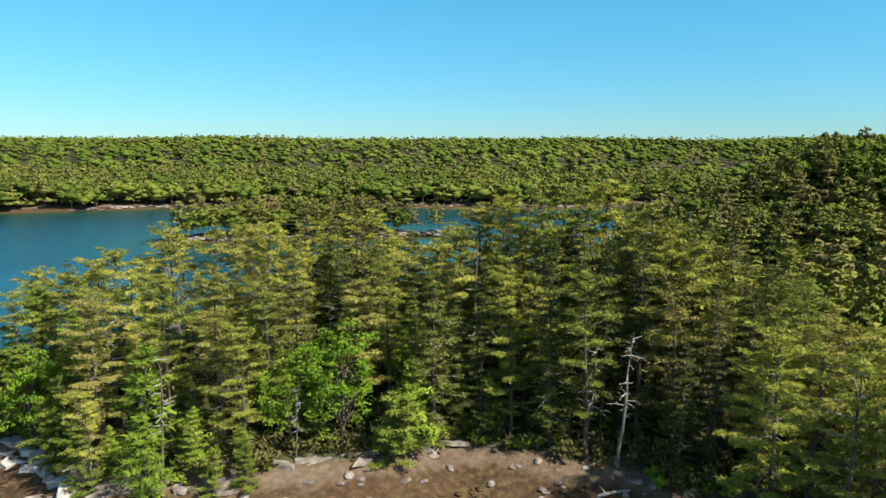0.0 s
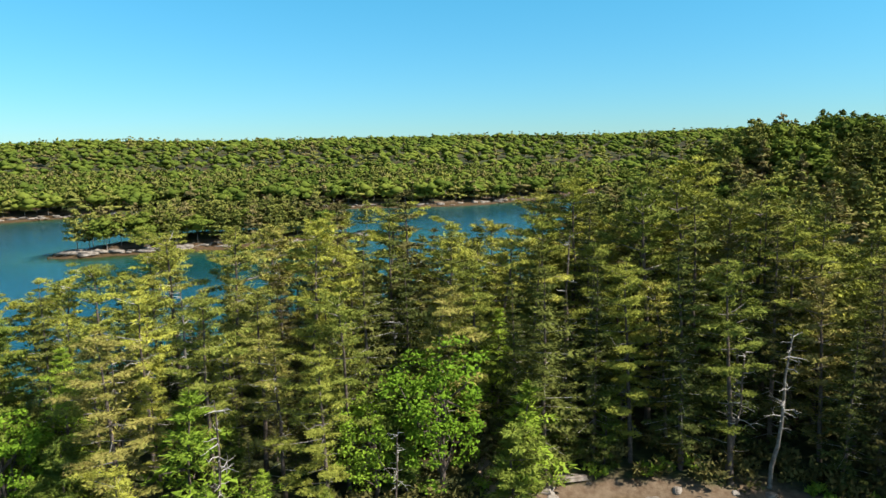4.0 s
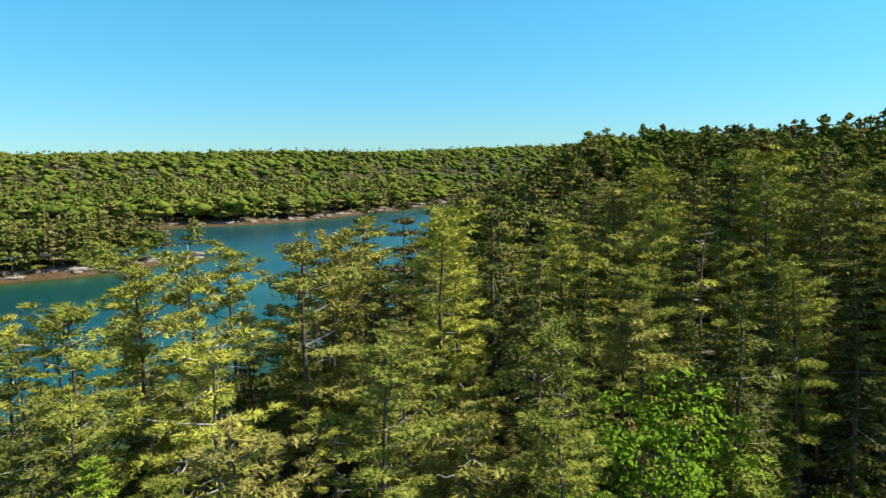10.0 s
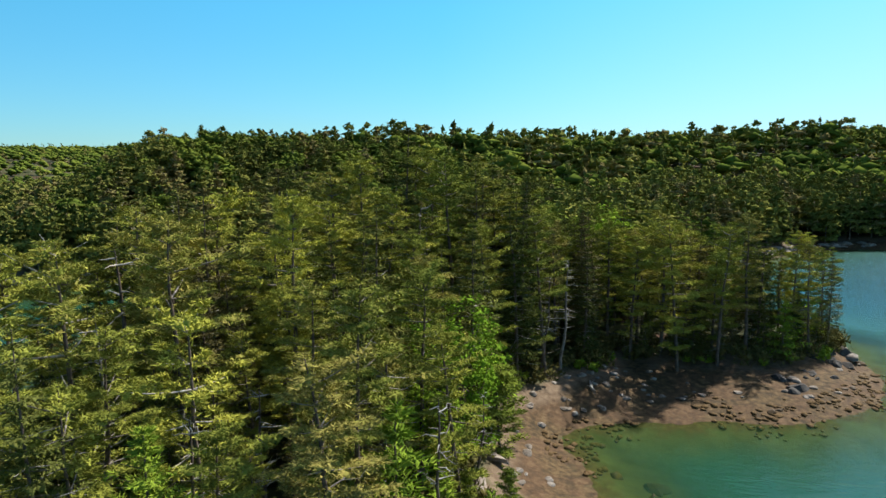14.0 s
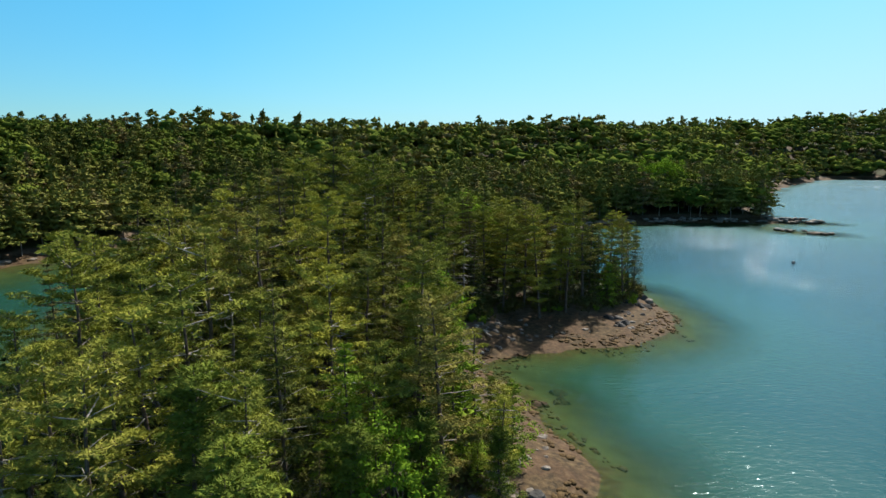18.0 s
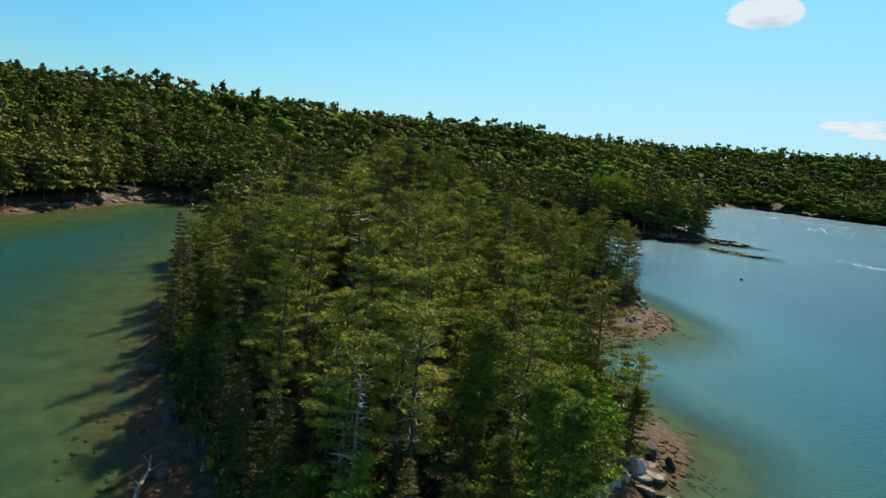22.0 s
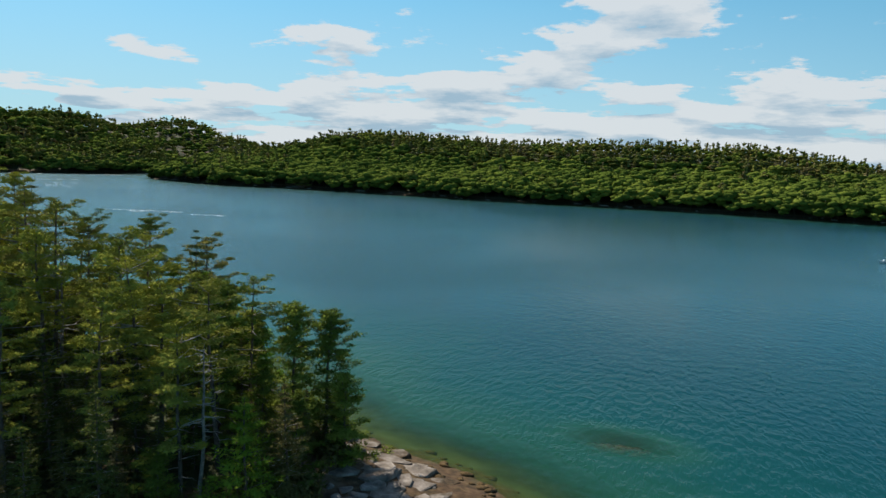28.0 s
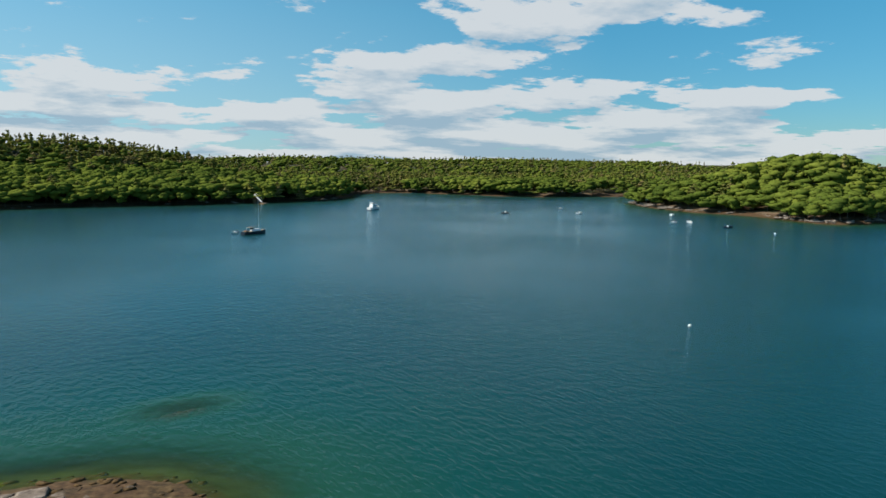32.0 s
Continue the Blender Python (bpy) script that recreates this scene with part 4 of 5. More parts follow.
spots = scatter(18500, -60, 56, 20, 102, 2.65, in_point, 5)
random.seed(3)
for x, y in spots:
    if abs(x - 0.2) < 2.2 and y < 60.5:
        continue
    if any((x - a) ** 2 + (y - b) ** 2 < 4.4 for a, b in taken[: len(MARKED)]):
        continue
    edge = float(inside_distance(np.array([x]), np.array([y]), WOOD)[0])
    r = random.random()
    if x < -22:
        kind = "pine" if r < 0.34 else "sparse" if r < 0.46 else "spruce" if r < 0.84 else "fir" if r < 0.95 else "snag" if r < 0.97 else "leafy"
    else:
        kind = "pine" if r < 0.50 else "spruce" if r < 0.86 else "sparse" if r < 0.91 else "fir" if r < 0.95 else "snag" if r < 0.98 else "leafy"
    # darker spruces swapped in on the north flank to deepen its shade
    if x < -17 and y > 64 and kind in ("pine", "sparse", "fir", "leafy") and random.random() < 0.7:
        kind = "spruce"
    if y > 70 and kind in ("sparse", "fir", "leafy"):
        kind = "spruce" if random.random() < 0.5 else "pine"
    if edge < 2.0 and kind in ("pine", "sparse") and random.random() < 0.6:
        kind = "fir" if random.random() < 0.45 else "spruce"
    ground_ = ground_z(x, y)
    room = canopy(x, y) - ground_
    if x < -17 and y > 59:  # open stand over the water
        share = random.uniform(0.35, 0.66)
    elif x < -6 and y < 58:
        share = random.uniform(0.35, 0.8)
    elif y > 86:
        share = random.uniform(0.4, 0.62)
    else:
        share = random.uniform(0.62, 0.96)
    if kind == "fir":
        share = min(share, random.uniform(0.3, 0.55))
    if kind == "leafy":
        share = min(share, 0.62)
    if share < 0.5 and kind == "pine":
        kind = "young"
    plant(kind, x, y, max(3.0, room * share))
# dark young spruces under the canopy of the tip and the headland
low = scatter(7000, -48, 56, 22, 90, 2.1, lambda x, y: (inside_distance(x, y, WOOD) > 0.8) & (((x < -14) & (y > 59)) | ((x > 25) & (y < 47))), 25)
for x, y in low:
    if any((x - a) ** 2 + (y - b) ** 2 < 1.2 for a, b in taken):
        continue
    plant("spruce", x, y, max(2.5, (canopy(x, y) - ground_z(x, y)) * random.uniform(0.22, 0.45)))
bank = scatter(9000, -46, 14, 44, 62, 2.3, lambda x, y: (inside_distance(x, y, WOOD) > np.where(x < 4, -2.4, -1.0)) & (inside_distance(x, y, WOOD) < 0.9) & (land_height(x, y)[0] > 1.0), 15)
for x, y in bank:
    if random.random() < 0.5 and not -10.5 < x < 0.5:
        plant("young" if random.random() < 0.7 else "fir", x, y, random.uniform(2.8, 6.4))
for k, flags in used.items():
    for i, f in enumerate(flags):
        if not f:
            plant(k, (10 if "_back" in k else -4) + random.random() * 8, 61 + random.random() * 7, None, i)


# ---- woods further off: real crowns, joined by stretch of shore ----
def ball():
    bm = bmesh.new()
    bmesh.ops.create_icosphere(bm, subdivisions=1, radius=1.0)
    v, f = np.array([q.co[:] for q in bm.verts]), np.array([[q.index for q in t.verts] for t in bm.faces])
    bm.free()
    return v, f


BALL = ball()
STUB = np.array([[1, 0, 0], [0, 1, 0], [-1, 0, 0], [0, -1, 0], [0, 0, 1], [0, 0, -1]], float), np.array([[0, 1, 4], [1, 2, 4], [2, 3, 4], [3, 0, 4], [1, 0, 5], [2, 1, 5], [3, 2, 5], [0, 3, 5]])


def woods_tree(kind, seed, cards):
    """A tree for the woods further off: ragged clumps of foliage with loose sprays round them. Unit height."""
    global rng
    r = rng = np.random.default_rng(seed)
    near, far = cards > 150, cards < 75
    if kind == "leaf":  # a broad dome of billows
        k = 20 if near else 5 if far else 11
        n = unit(r.normal(size=(k, 3)) * (1, 1, 0.7) + (0, 0, 0.4))
        c = n * (0.29, 0.29, 0.27) * r.uniform(0.7, 1.15, (k, 1)) + (0, 0, 0.56)
        rad = np.stack([r.uniform(0.13, 0.21, k)] * 2 + [r.uniform(0.09, 0.14, k)], 1) * (1.0 if near else 1.6 if far else 1.2)
        c, rad = np.concatenate([c, [[0, 0, 0.5]]]), np.concatenate([rad, [[0.24, 0.24, 0.26]]])
    else:
        pine = kind == "pine"
        rows, per = (7, 4) if near else (3, 2) if far else (5, 3)
        u = np.clip(np.repeat(np.linspace(0, 1, rows), per) + r.normal(0, 0.3 / rows, rows * per), 0, 1)
        R = (0.27 * (1 - u ** 1.6) ** 0.8 + 0.06) * r.uniform(0.7, 1.15, len(u)) if pine else 0.21 * (1 - u) ** 0.8 + 0.025
        a = np.tile(np.arange(per) * 6.283 / per, rows) + np.repeat(r.uniform(0, 6, rows), per) + r.normal(0, 0.35, rows * per)
        out = R * r.uniform(0.35, 0.95, len(u))
        lo, hi = (0.26, 0.93) if pine else (0.08, 0.94)
        c = np.stack([np.cos(a) * out, np.sin(a) * out, lo + (hi - lo) * u], 1)
        wide = R * (0.46 if near else 0.85 if far else 0.6) + 0.02
        rad = np.stack([wide * r.uniform(0.8, 1.3, len(u)), wide, np.full(len(u), (0.030 if pine else 0.04) * (1.0 if near else 2.6 if far else 1.5))], 1)
        c, rad = np.concatenate([c, [[0, 0, 0.96], [0, 0, 0.55]]]), np.concatenate([rad, [[0.04, 0.04, 0.04], [0.07, 0.07, 0.26]]])
    bv, bf = BALL if not (far or near) else STUB
    n = len(c)
    lump = bv[None] * r.uniform(0.62, 1.25, (n, len(bv), 1)) * rad[:, None] * (0.72 if near else 1.0) + c[:, None]
    lumps_ = lump.reshape(-1, 3), (bf[None] + (np.arange(n) * len(bv))[:, None, None]).reshape(-1, 3)
    # loose sprays that break up the outline
    size = 0.046 if near else 0.10 if far else 0.055
    k = r.choice(n, cards, p=rad[:, 0] / rad[:, 0].sum())
    off = unit(r.normal(size=(cards, 3)) + (0, 0, 0.2))
    p = c[k] + off * rad[k] * r.uniform(0.55 if near else 0.85, 1.3, (cards, 1))
    nrm = unit(off * 0.8 + r.normal(size=(cards, 3)) * 0.6 + c[k] * (1.5, 1.5, 0))
    a = unit(np.cross(nrm, r.normal(size=(cards, 3))))
    b = np.cross(nrm, a)
    L, W = size * r.uniform(0.7, 1.4, (cards, 1)), size * r.uniform(0.35, 0.7, (cards, 1))
    spray = np.stack([p - a * L * 0.5 - b * W, p - a * L * 0.4 + b * W, p + a * L * 0.9], 1).reshape(-1, 3), np.arange(3 * cards).reshape(-1, 3)
    return joined([lumps_, spray])


def woods(name, label, xy, heights, kinds, cards, seed):
    """All crowns and trunks of one stretch of far wood in one mesh."""
    r = np.random.default_rng(seed)
    protos = {k: [woods_tree(k, seed + 10 * i + j, cards) for j in range(7)] for i, k in enumerate(("pine", "spruce", "leaf"))}
    hz = land_height(xy[:, 0], xy[:, 1])[0]
    stand = wave(xy[:, 0], xy[:, 1], 22.0, 9.0)
    vs, fs, idx, tone, n = [], [], [], [], 0
    for (x, y), z, h, k in zip(xy, hz, heights, kinds):
        v, f = protos[k][r.integers(7)]
        a = r.uniform(0, 6.28)
        c, s = math.cos(a), math.sin(a)
        wd = h * r.uniform(1.0, 1.35) * (1.25 if k == "leaf" else 0.95 if k == "spruce" else 1.0)
        vs.append(np.stack([(v[:, 0] * c - v[:, 1] * s) * wd + x, (v[:, 0] * s + v[:, 1] * c) * wd + y, v[:, 2] * h + z], 1))
        fs.append(f + n)
        idx.append(np.full(len(f), 1 if k == "leaf" else 0))
        n += len(v)
        t = 0.009 * h + 0.03
        vs.append(np.array([[x - t, y - t, z - 0.2], [x + t, y - t, z - 0.2], [x, y + t, z - 0.2], [x, y, z + h * 0.9]]))
        fs.append(np.array([[0, 1, 3], [1, 2, 3], [2, 0, 3]]) + n)
        idx.append(np.full(3, 2))
        n += 4
        tone.append(np.full(len(v) + 4, min(1.0, max(0.0, (0.68 * r.uniform() + 0.16 + 0.35 * stand[len(tone)]) * (0.75 if k == "spruce" else 1.0)))))
    ob = mesh_object(name, np.concatenate(vs), np.concatenate(fs), [M_WOODS, M_WOODS_LEAF, M_LIMB], smooth_faces=True, index=np.concatenate(idx))
    ob.data.attributes.new("tone", "FLOAT", "POINT").data.foreach_set("value", np.concatenate(tone).astype(np.float32))
    return tagged(ob, label, "woods", kind="stuff")


def on_land(x, y, edge=-0.8):
    return land_height(x, y)[2] > edge


LAWN = (-393, -312)
NORTH_WOODS = [
    # name, label, box, gap, sprays per tree, share of broad-leaved trees, share of pines, height, how far to the waterline
    ("woods_of_the_neck", "dense mixed pine and spruce wood behind the cove", (40, 235, -60, 60), 3.9, 560, 0.14, 0.8, 14.5, 0.8),
    ("woods_on_the_slope", "mixed wood rising over the north cove", (20, 205, 60, 250), 4.4, 520, 0.42, 0.75, 13.5, 0.8),
    ("woods_behind_the_slope", "mixed wood over the back of the hill", (205, 330, 60, 330), 5.4, 60, 0.35, 0.8, 13.5, 0.8),
    ("woods_north_of_the_slope", "mixed wood along the inner arm of the water", (20, 205, 250, 330), 5.6, 60, 0.30, 0.75, 13.5, 0.8),
    ("woods_of_the_islet", "low mixed wood on the rocky islet", (-95, 0, 200, 250), 3.2, 420, 0.22, 0.85, 11.0, 0.9),
    ("woods_of_the_north_shore", "mixed wood with pale trunks along the north shore", (-420, 420, 290, 460), 4.6, 50, 0.42, 0.8, 11.5, 0.8),
    ("woods_of_the_north_hills", "far wooded hills under the horizon", (-800, 800, 460, 1300), 11.5, 10, 0.72, 0.8, 12, 0.8),
    ("woods_of_the_east_shore", "wooded rise at the head of the channel", (235, 640, -420, 330), 7.0, 40, 0.40, 0.7, 14, 0.8),
]
SOUTH_WOODS = [
    ("woods_of_the_south_shore", "broad-leaved wood along the south shore with dark spruce behind", (-420, 420, -400, -205), 5.2, 90, 0.92, 0.7, 13.5, 1.8),
    ("woods_of_the_southern_rise", "dark conifer wood along the southern ridge", (-420, 420, -540, -400), 5.8, 40, 0.10, 0.4, 11.0, 0.8),
    ("woods_of_the_south_west", "low mixed wood beyond the bay", (-1100, -420, -620, -215), 10, 50, 0.65, 0.6, 13, 1.2),
    ("woods_of_the_far_south_west", "hazy low wooded hills on the south-western skyline", (-1300, -150, -1300, -600), 16.0, 20, 0.6, 0.6, 16, 0.8),
    ("woods_beyond_the_channel", "far wooded hills past the head of the channel", (420, 1100, -1050, -300), 9.0, 12, 0.4, 0.6, 13, 0.8),
    ("woods_of_the_western_isle", "round-crowned broad-leaved wood on the western island", (-620, -335, -215, -30), 5.6, 140, 0.92, 0.5, 13, 1.3),
]
for k, (name, label, (x0, x1, y0, y1), gap, cards, leaf, pines, tall, margin) in enumerate(NORTH_WOODS + SOUTH_WOODS):
    area = (x1 - x0) * (y1 - y0)
    xy = scatter(int(area / gap ** 2 * 2.2), x0, x1, y0, y1, gap, lambda x, y: on_land(x, y, -margin), 40 + k)
    xy = xy[~(((xy[:, 0] < 40) | ((xy[:, 0] < 56) & (xy[:, 1] < 52))) & (inside_distance(xy[:, 0], xy[:, 1], WOOD) > -1))]
    xy = xy[np.hypot((xy[:, 0] - LAWN[0]), (xy[:, 1] - LAWN[1])) > 11]
    r = np.random.default_rng(60 + k)
    clump = wave(xy[:, 0], xy[:, 1], 16.0, 6.0) * 0.22
    pick = r.uniform(0, 1, len(xy)) + clump
    if "south_shore" in name:
        pick = pick + 0.75 * smooth(-xy[:, 1] + 0.02 * xy[:, 0], 365, 410) * smooth(xy[:, 0], -260, -120)
    if "neck" in name:  # open pines on the headlands, one broad-leaved clump further out
        pick = pick + smooth(xy[:, 0], 75, 60) - 1.2 * smooth(np.hypot(xy[:, 0] - 178, xy[:, 1] + 12), 16, 10)
    if "slope" in name:  # conifers down at the water
        pick = pick + 0.6 * smooth(land_height(xy[:, 0], xy[:, 1])[1], 22, 8)
    kinds = np.where(pick < leaf, "leaf", np.where(r.uniform(0, 1, len(xy)) < pines, "pine", "spruce"))
    tall = tall * r.uniform(0.84, 1.08, len(xy)) * np.where(kinds == "leaf", 0.85, 1.0)
    if "neck" in name:  # lower growth on the near headland
        tall = tall * (0.74 + 0.26 * smooth(xy[:, 0], 55, 75))
    if margin > 1:  # shrubs down to the water
        tall = tall * (0.72 + 0.28 * smooth(land_height(xy[:, 0], xy[:, 1])[2], -1.2, 4.0))
    woods(name, label, xy, tall, kinds, cards, 80 + k)


# ---- shore rocks ----
def rock_data(seed, flat=0.6, rough=0.28, cuts=3):
    """A broken boulder: a ball cut by random planes and roughened. Unit radius."""
    r = np.random.default_rng(seed)
    bm = bmesh.new()
    bmesh.ops.create_icosphere(bm, subdivisions=cuts, radius=1.0)
    planes = [(Vector(unit(r.normal(size=3) * (1, 1, 0.8))), r.uniform(0.5, 0.85)) for _ in range(9)]
    for v in bm.verts:
        for n, d in planes:
            over = v.co.dot(n) - d
            if over > 0:
                v.co -= n * over * 0.94
        v.co += v.co.normalized() * rough * 0.25 * noise.noise(v.co * 2.3 + Vector((seed, 0, 0)))
        v.co.z *= flat
    me = bpy.data.meshes.new("boulder")
    bm.to_mesh(me)
    bm.free()
    return me


BOULDERS = [rock_data(200 + k, 0.7, cuts=2) for k in range(6)]


def plate_data(seed):
    """A broken plate of rock: uneven many-sided outline, chipped upper edge, unit size."""
    r = np.random.default_rng(seed)
    n = int(r.integers(5, 8))
    ang = np.sort((np.arange(n) + r.uniform(-0.3, 0.3, n)) * 6.283 / n)
    rad = r.uniform(0.72, 1.08, n)
    ring = np.stack([np.cos(ang) * rad, np.sin(ang) * rad], 1)
    skew = r.normal(0, 0.10, 2)
    bm = bmesh.new()
    rows = []
    for grow, z in ((1.06, -0.6), (1.0, 0.0), (0.97, 0.30), (0.86, 0.40)):
        rows.append([bm.verts.new((*(p * grow + r.normal(0, 0.025, 2)), z + float(p @ skew) + r.normal(0, 0.03))) for p in ring])
    for lo, hi in zip(rows, rows[1:]):
        for k in range(n):
            bm.faces.new((lo[k], lo[(k + 1) % n], hi[(k + 1) % n], hi[k]))
    mid = bm.verts.new((0, 0, 0.42 + r.normal(0, 0.03)))
    for k in range(n):
        bm.faces.new((rows[-1][k], rows[-1][(k + 1) % n], mid))
    me = bpy.data.meshes.new("plate")
    bm.to_mesh(me)
    bm.free()
    me.materials.append(M_LEDGE)
    return me


PLATES = [plate_data(220 + k) for k in range(9)]
for me in BOULDERS:
    me.materials.append(M_ROCK)
DARKS = [rock_data(240 + k, 0.85, 0.45, cuts=2) for k in range(6)]
for me in DARKS:
    me.materials.append(M_ROCK_DARK)


def rock(name, me, x, y, size, label, group, turn=None, sink=0.25, z=None):
    ob = new(name, me)
    zz = ground_z(x, y) if z is None else z
    ob.matrix_basis = Matrix.LocRotScale((x, y, zz - sink * size[2] + size[2] * 0.25), Euler((random.gauss(0, 0.08), random.gauss(0, 0.08), random.uniform(0, 6.28) if turn is None else turn)), size)
    return tagged(ob, label, "rock", group)


random.seed(21)
# pale ledges stepping down to the cove, the point and its tip
LEDGES = [(-13.0, 51.8, 3.4, 1.5, 1.2, 0.1), (-9.0, 52.2, 3.2, 1.3, 1.2, 0.2), (-5.0, 53.4, 3.0, 1.4, 1.2, 0.4), (-1.0, 54.6, 2.6, 1.4, 1.0, 0.45), (3.6, 56.0, 3.6, 1.9, 0.8, 0.3), (-16, 50.2, 2.6, 1.4, 0.9, -0.1), (-20, 48.6, 2.6, 1.5, 1.2, -0.3)]
TIP_LEDGES = [(-24.5, 48.4, 2.6, 1.8, 2.2, 0.4), (-27, 49.6, 2.4, 1.5, 1.8, 0.7), (-38.5, 55.6, 3.2, 1.7, 1.5, 0.1), (-42, 56.0, 3.2, 1.8, 1.5, 0.5),
          (-45.5, 57.6, 3.2, 1.9, 1.4, 0.4), (-48.5, 59.6, 3.2, 2.2, 1.3, 0.9), (-49.5, 63.0, 3.4, 2.2, 1.2, 1.3), (-52, 60.5, 2.8, 1.8, 0.8, 0.8), (-52.5, 65, 3.0, 2.0, 0.9, 1.5), (-49, 68, 3.2, 2.0, 1.2, 1.8), (-48, 72, 3.0, 1.8, 1.2, 2.1)]


def ledge(x, y, a, b, c, turn, plates=PLATES, label="pale weathered granite ledge of cracked plates along the shore"):
    """A ledge of cracked plates in two or three steps, dropping to the water side."""
    root = new("rock_ledge")
    root.matrix_basis = Matrix.LocRotScale((x, y, ground_z(x, y)), Euler((0, 0, turn)), None)
    for step in range(1 if random.random() < 0.55 else 2):
        u = -a
        while u < a:
            w = random.uniform(0.9, 2.3) * (1.0 - 0.35 * step)
            v = (0.40 - 0.66 * step) * b + random.gauss(0, 0.2)
            ob = new("plate", random.choice(plates))
            ob.parent = root
            px, py = x + (u + w) * math.cos(turn) - v * math.sin(turn), y + (u + w) * math.sin(turn) + v * math.cos(turn)
            top = ground_z(px, py) - ground_z(x, y) + c * (-0.07 + random.uniform(-0.08, 0.07))
            ob.matrix_basis = Matrix.LocRotScale((u + w, v, top), Euler((random.gauss(0.05, 0.07), random.gauss(0, 0.06), random.gauss(0, 0.4) + random.choice((0, 3.14)))), (w * 1.12, b * random.uniform(0.40, 0.62), 0.36 * c * random.uniform(0.6, 1.3)))
            u += 2 * w
    return tagged(root, label, "rock", "pale ledges of the point")


for row in LEDGES + TIP_LEDGES:
    ledge(*row)
WHITE_PLATES = []
for me in PLATES[:5]:
    pale = me.copy()
    pale.materials[0] = M_BLEACHED
    WHITE_PLATES.append(pale)
for row in [(-35.6, 57.2, 2.6, 1.7, 1.6, -0.45), (-32.6, 55.4, 2.2, 1.5, 1.5, -0.6), (-29.8, 53.4, 2.4, 1.3, 1.5, -0.6), (-26.0, 52.4, 1.8, 1.2, 1.2, -0.5)]:
    ledge(*row, WHITE_PLATES, "sun-bleached whitish ledge sloping down from the wood's edge")
for row in [(-82, 207.5, 5, 2.2, 2.0, 0.0), (-71, 207.6, 5, 2.2, 2.0, 0.1), (-60, 209.6, 5, 2.2, 2.0, 0.2), (-49, 212.8, 5, 2.2, 2.0, 0.3), (-38, 214.6, 5, 2.0, 1.8, 0.1), (-27, 216, 5, 2.0, 1.6, 0.2), (-16, 220, 4, 2.0, 1.4, 0.6)]:
    ledge(*row, label="pale rock ledge along the islet's waterline")


def outcrop(x, y, size, turn, mat, seed, label):
    """A tall broken knob of rock: two leaning blocks on a broad foot."""
    root = new("rock_outcrop")
    root.matrix_basis = Matrix.LocRotScale((x, y, ground_z(x, y) - 0.3), Euler((0, 0, turn)), None)
    for name, k, at_, sc, lean in (("foot", 0, (0, 0, 0.1), (1.25, 1.0, 0.7), 0.0), ("block", 1, (-0.15, 0.1, 0.75), (0.85, 0.6, 0.95), 0.25), ("block", 2, (0.6, -0.2, 0.45), (0.6, 0.5, 0.6), -0.3)):
        me = rock_data(seed + k, 1.0, 0.34, 3)
        me.materials.append(mat)
        ob = new(name, me)
        ob.parent = root
        ob.matrix_basis = Matrix.LocRotScale([size * q for q in at_], Euler((lean, lean * 0.5, k)), [size * q for q in sc])
    return tagged(root, label, "rock")


outcrop(-25.6, 49.3, 1.05, 0.5, M_BLEACHED, 260, "whitish knob of rock standing on the weedy point")
outcrop(-22.6, 47.0, 0.9, 1.4, M_ROCK_DARK, 264, "dark broken rock at the foot of the point")
outcrop(-23.8, 45.6, 0.8, 2.2, M_ROCK_DARK, 268, "dark weed-hung rock at the water's edge")
clusters = [(2.8, 42.6, 3, 0.5), (-0.4, 42.7, 5, 0.7), (-1.6, 45.4, 4, 0.8), (42.5, 24.6, 9, 1.6), (37.5, 26.4, 8, 1.5), (46.0, 24.0, 7, 1.2), (32.0, 28.6, 6, 1.5), (27.0, 31.5, 5, 1.4), (-16, 88.5, 4, 1.6), (-22, 86.8, 5, 1.6), (-29, 84.8, 5, 1.6), (-36, 82, 4, 1.5), (-8, 92, 4, 1.5), (1, 95.4, 4, 1.5)]
for cx, cy, count, spread in clusters:
    for _ in range(count):
        w = random.uniform(0.35, 1.0) * random.uniform(0.8, 1.6)
        rock("dark_boulder", random.choice(DARKS), cx + random.gauss(0, spread), cy + random.gauss(0, spread * 0.6), (w, w * random.uniform(0.6, 1.1), w * random.uniform(0.6, 1.1)), "dark broken shore rock at the edge of the trees", "dark shore rocks", sink=0.45)


def shore_spots(n, x0, x1, y0, y1, low, high, seed):
    r = np.random.default_rng(seed)
    x, y = r.uniform(x0, x1, n * 40), r.uniform(y0, y1, n * 40)
    h = land_height(x, y)[0]
    k = (h > low) & (h < high)
    return list(zip(x[k], y[k]))[:n]


for x, y in shore_spots(70, -28, 26, 40, 60, 0.35, 2.2, 9) + shore_spots(40, -58, -28, 50, 90, 0.2, 1.6, 10) + shore_spots(24, 18, 54, 18, 50, 0.2, 1.5, 11):
    s_ = random.uniform(0.22, 0.62)
    rock("boulder", random.choice(BOULDERS), x, y, (s_, s_ * random.uniform(0.7, 1.2), s_ * 0.8), "loose grey-tan boulder lying on the tidal mud", "loose boulders on the shore")


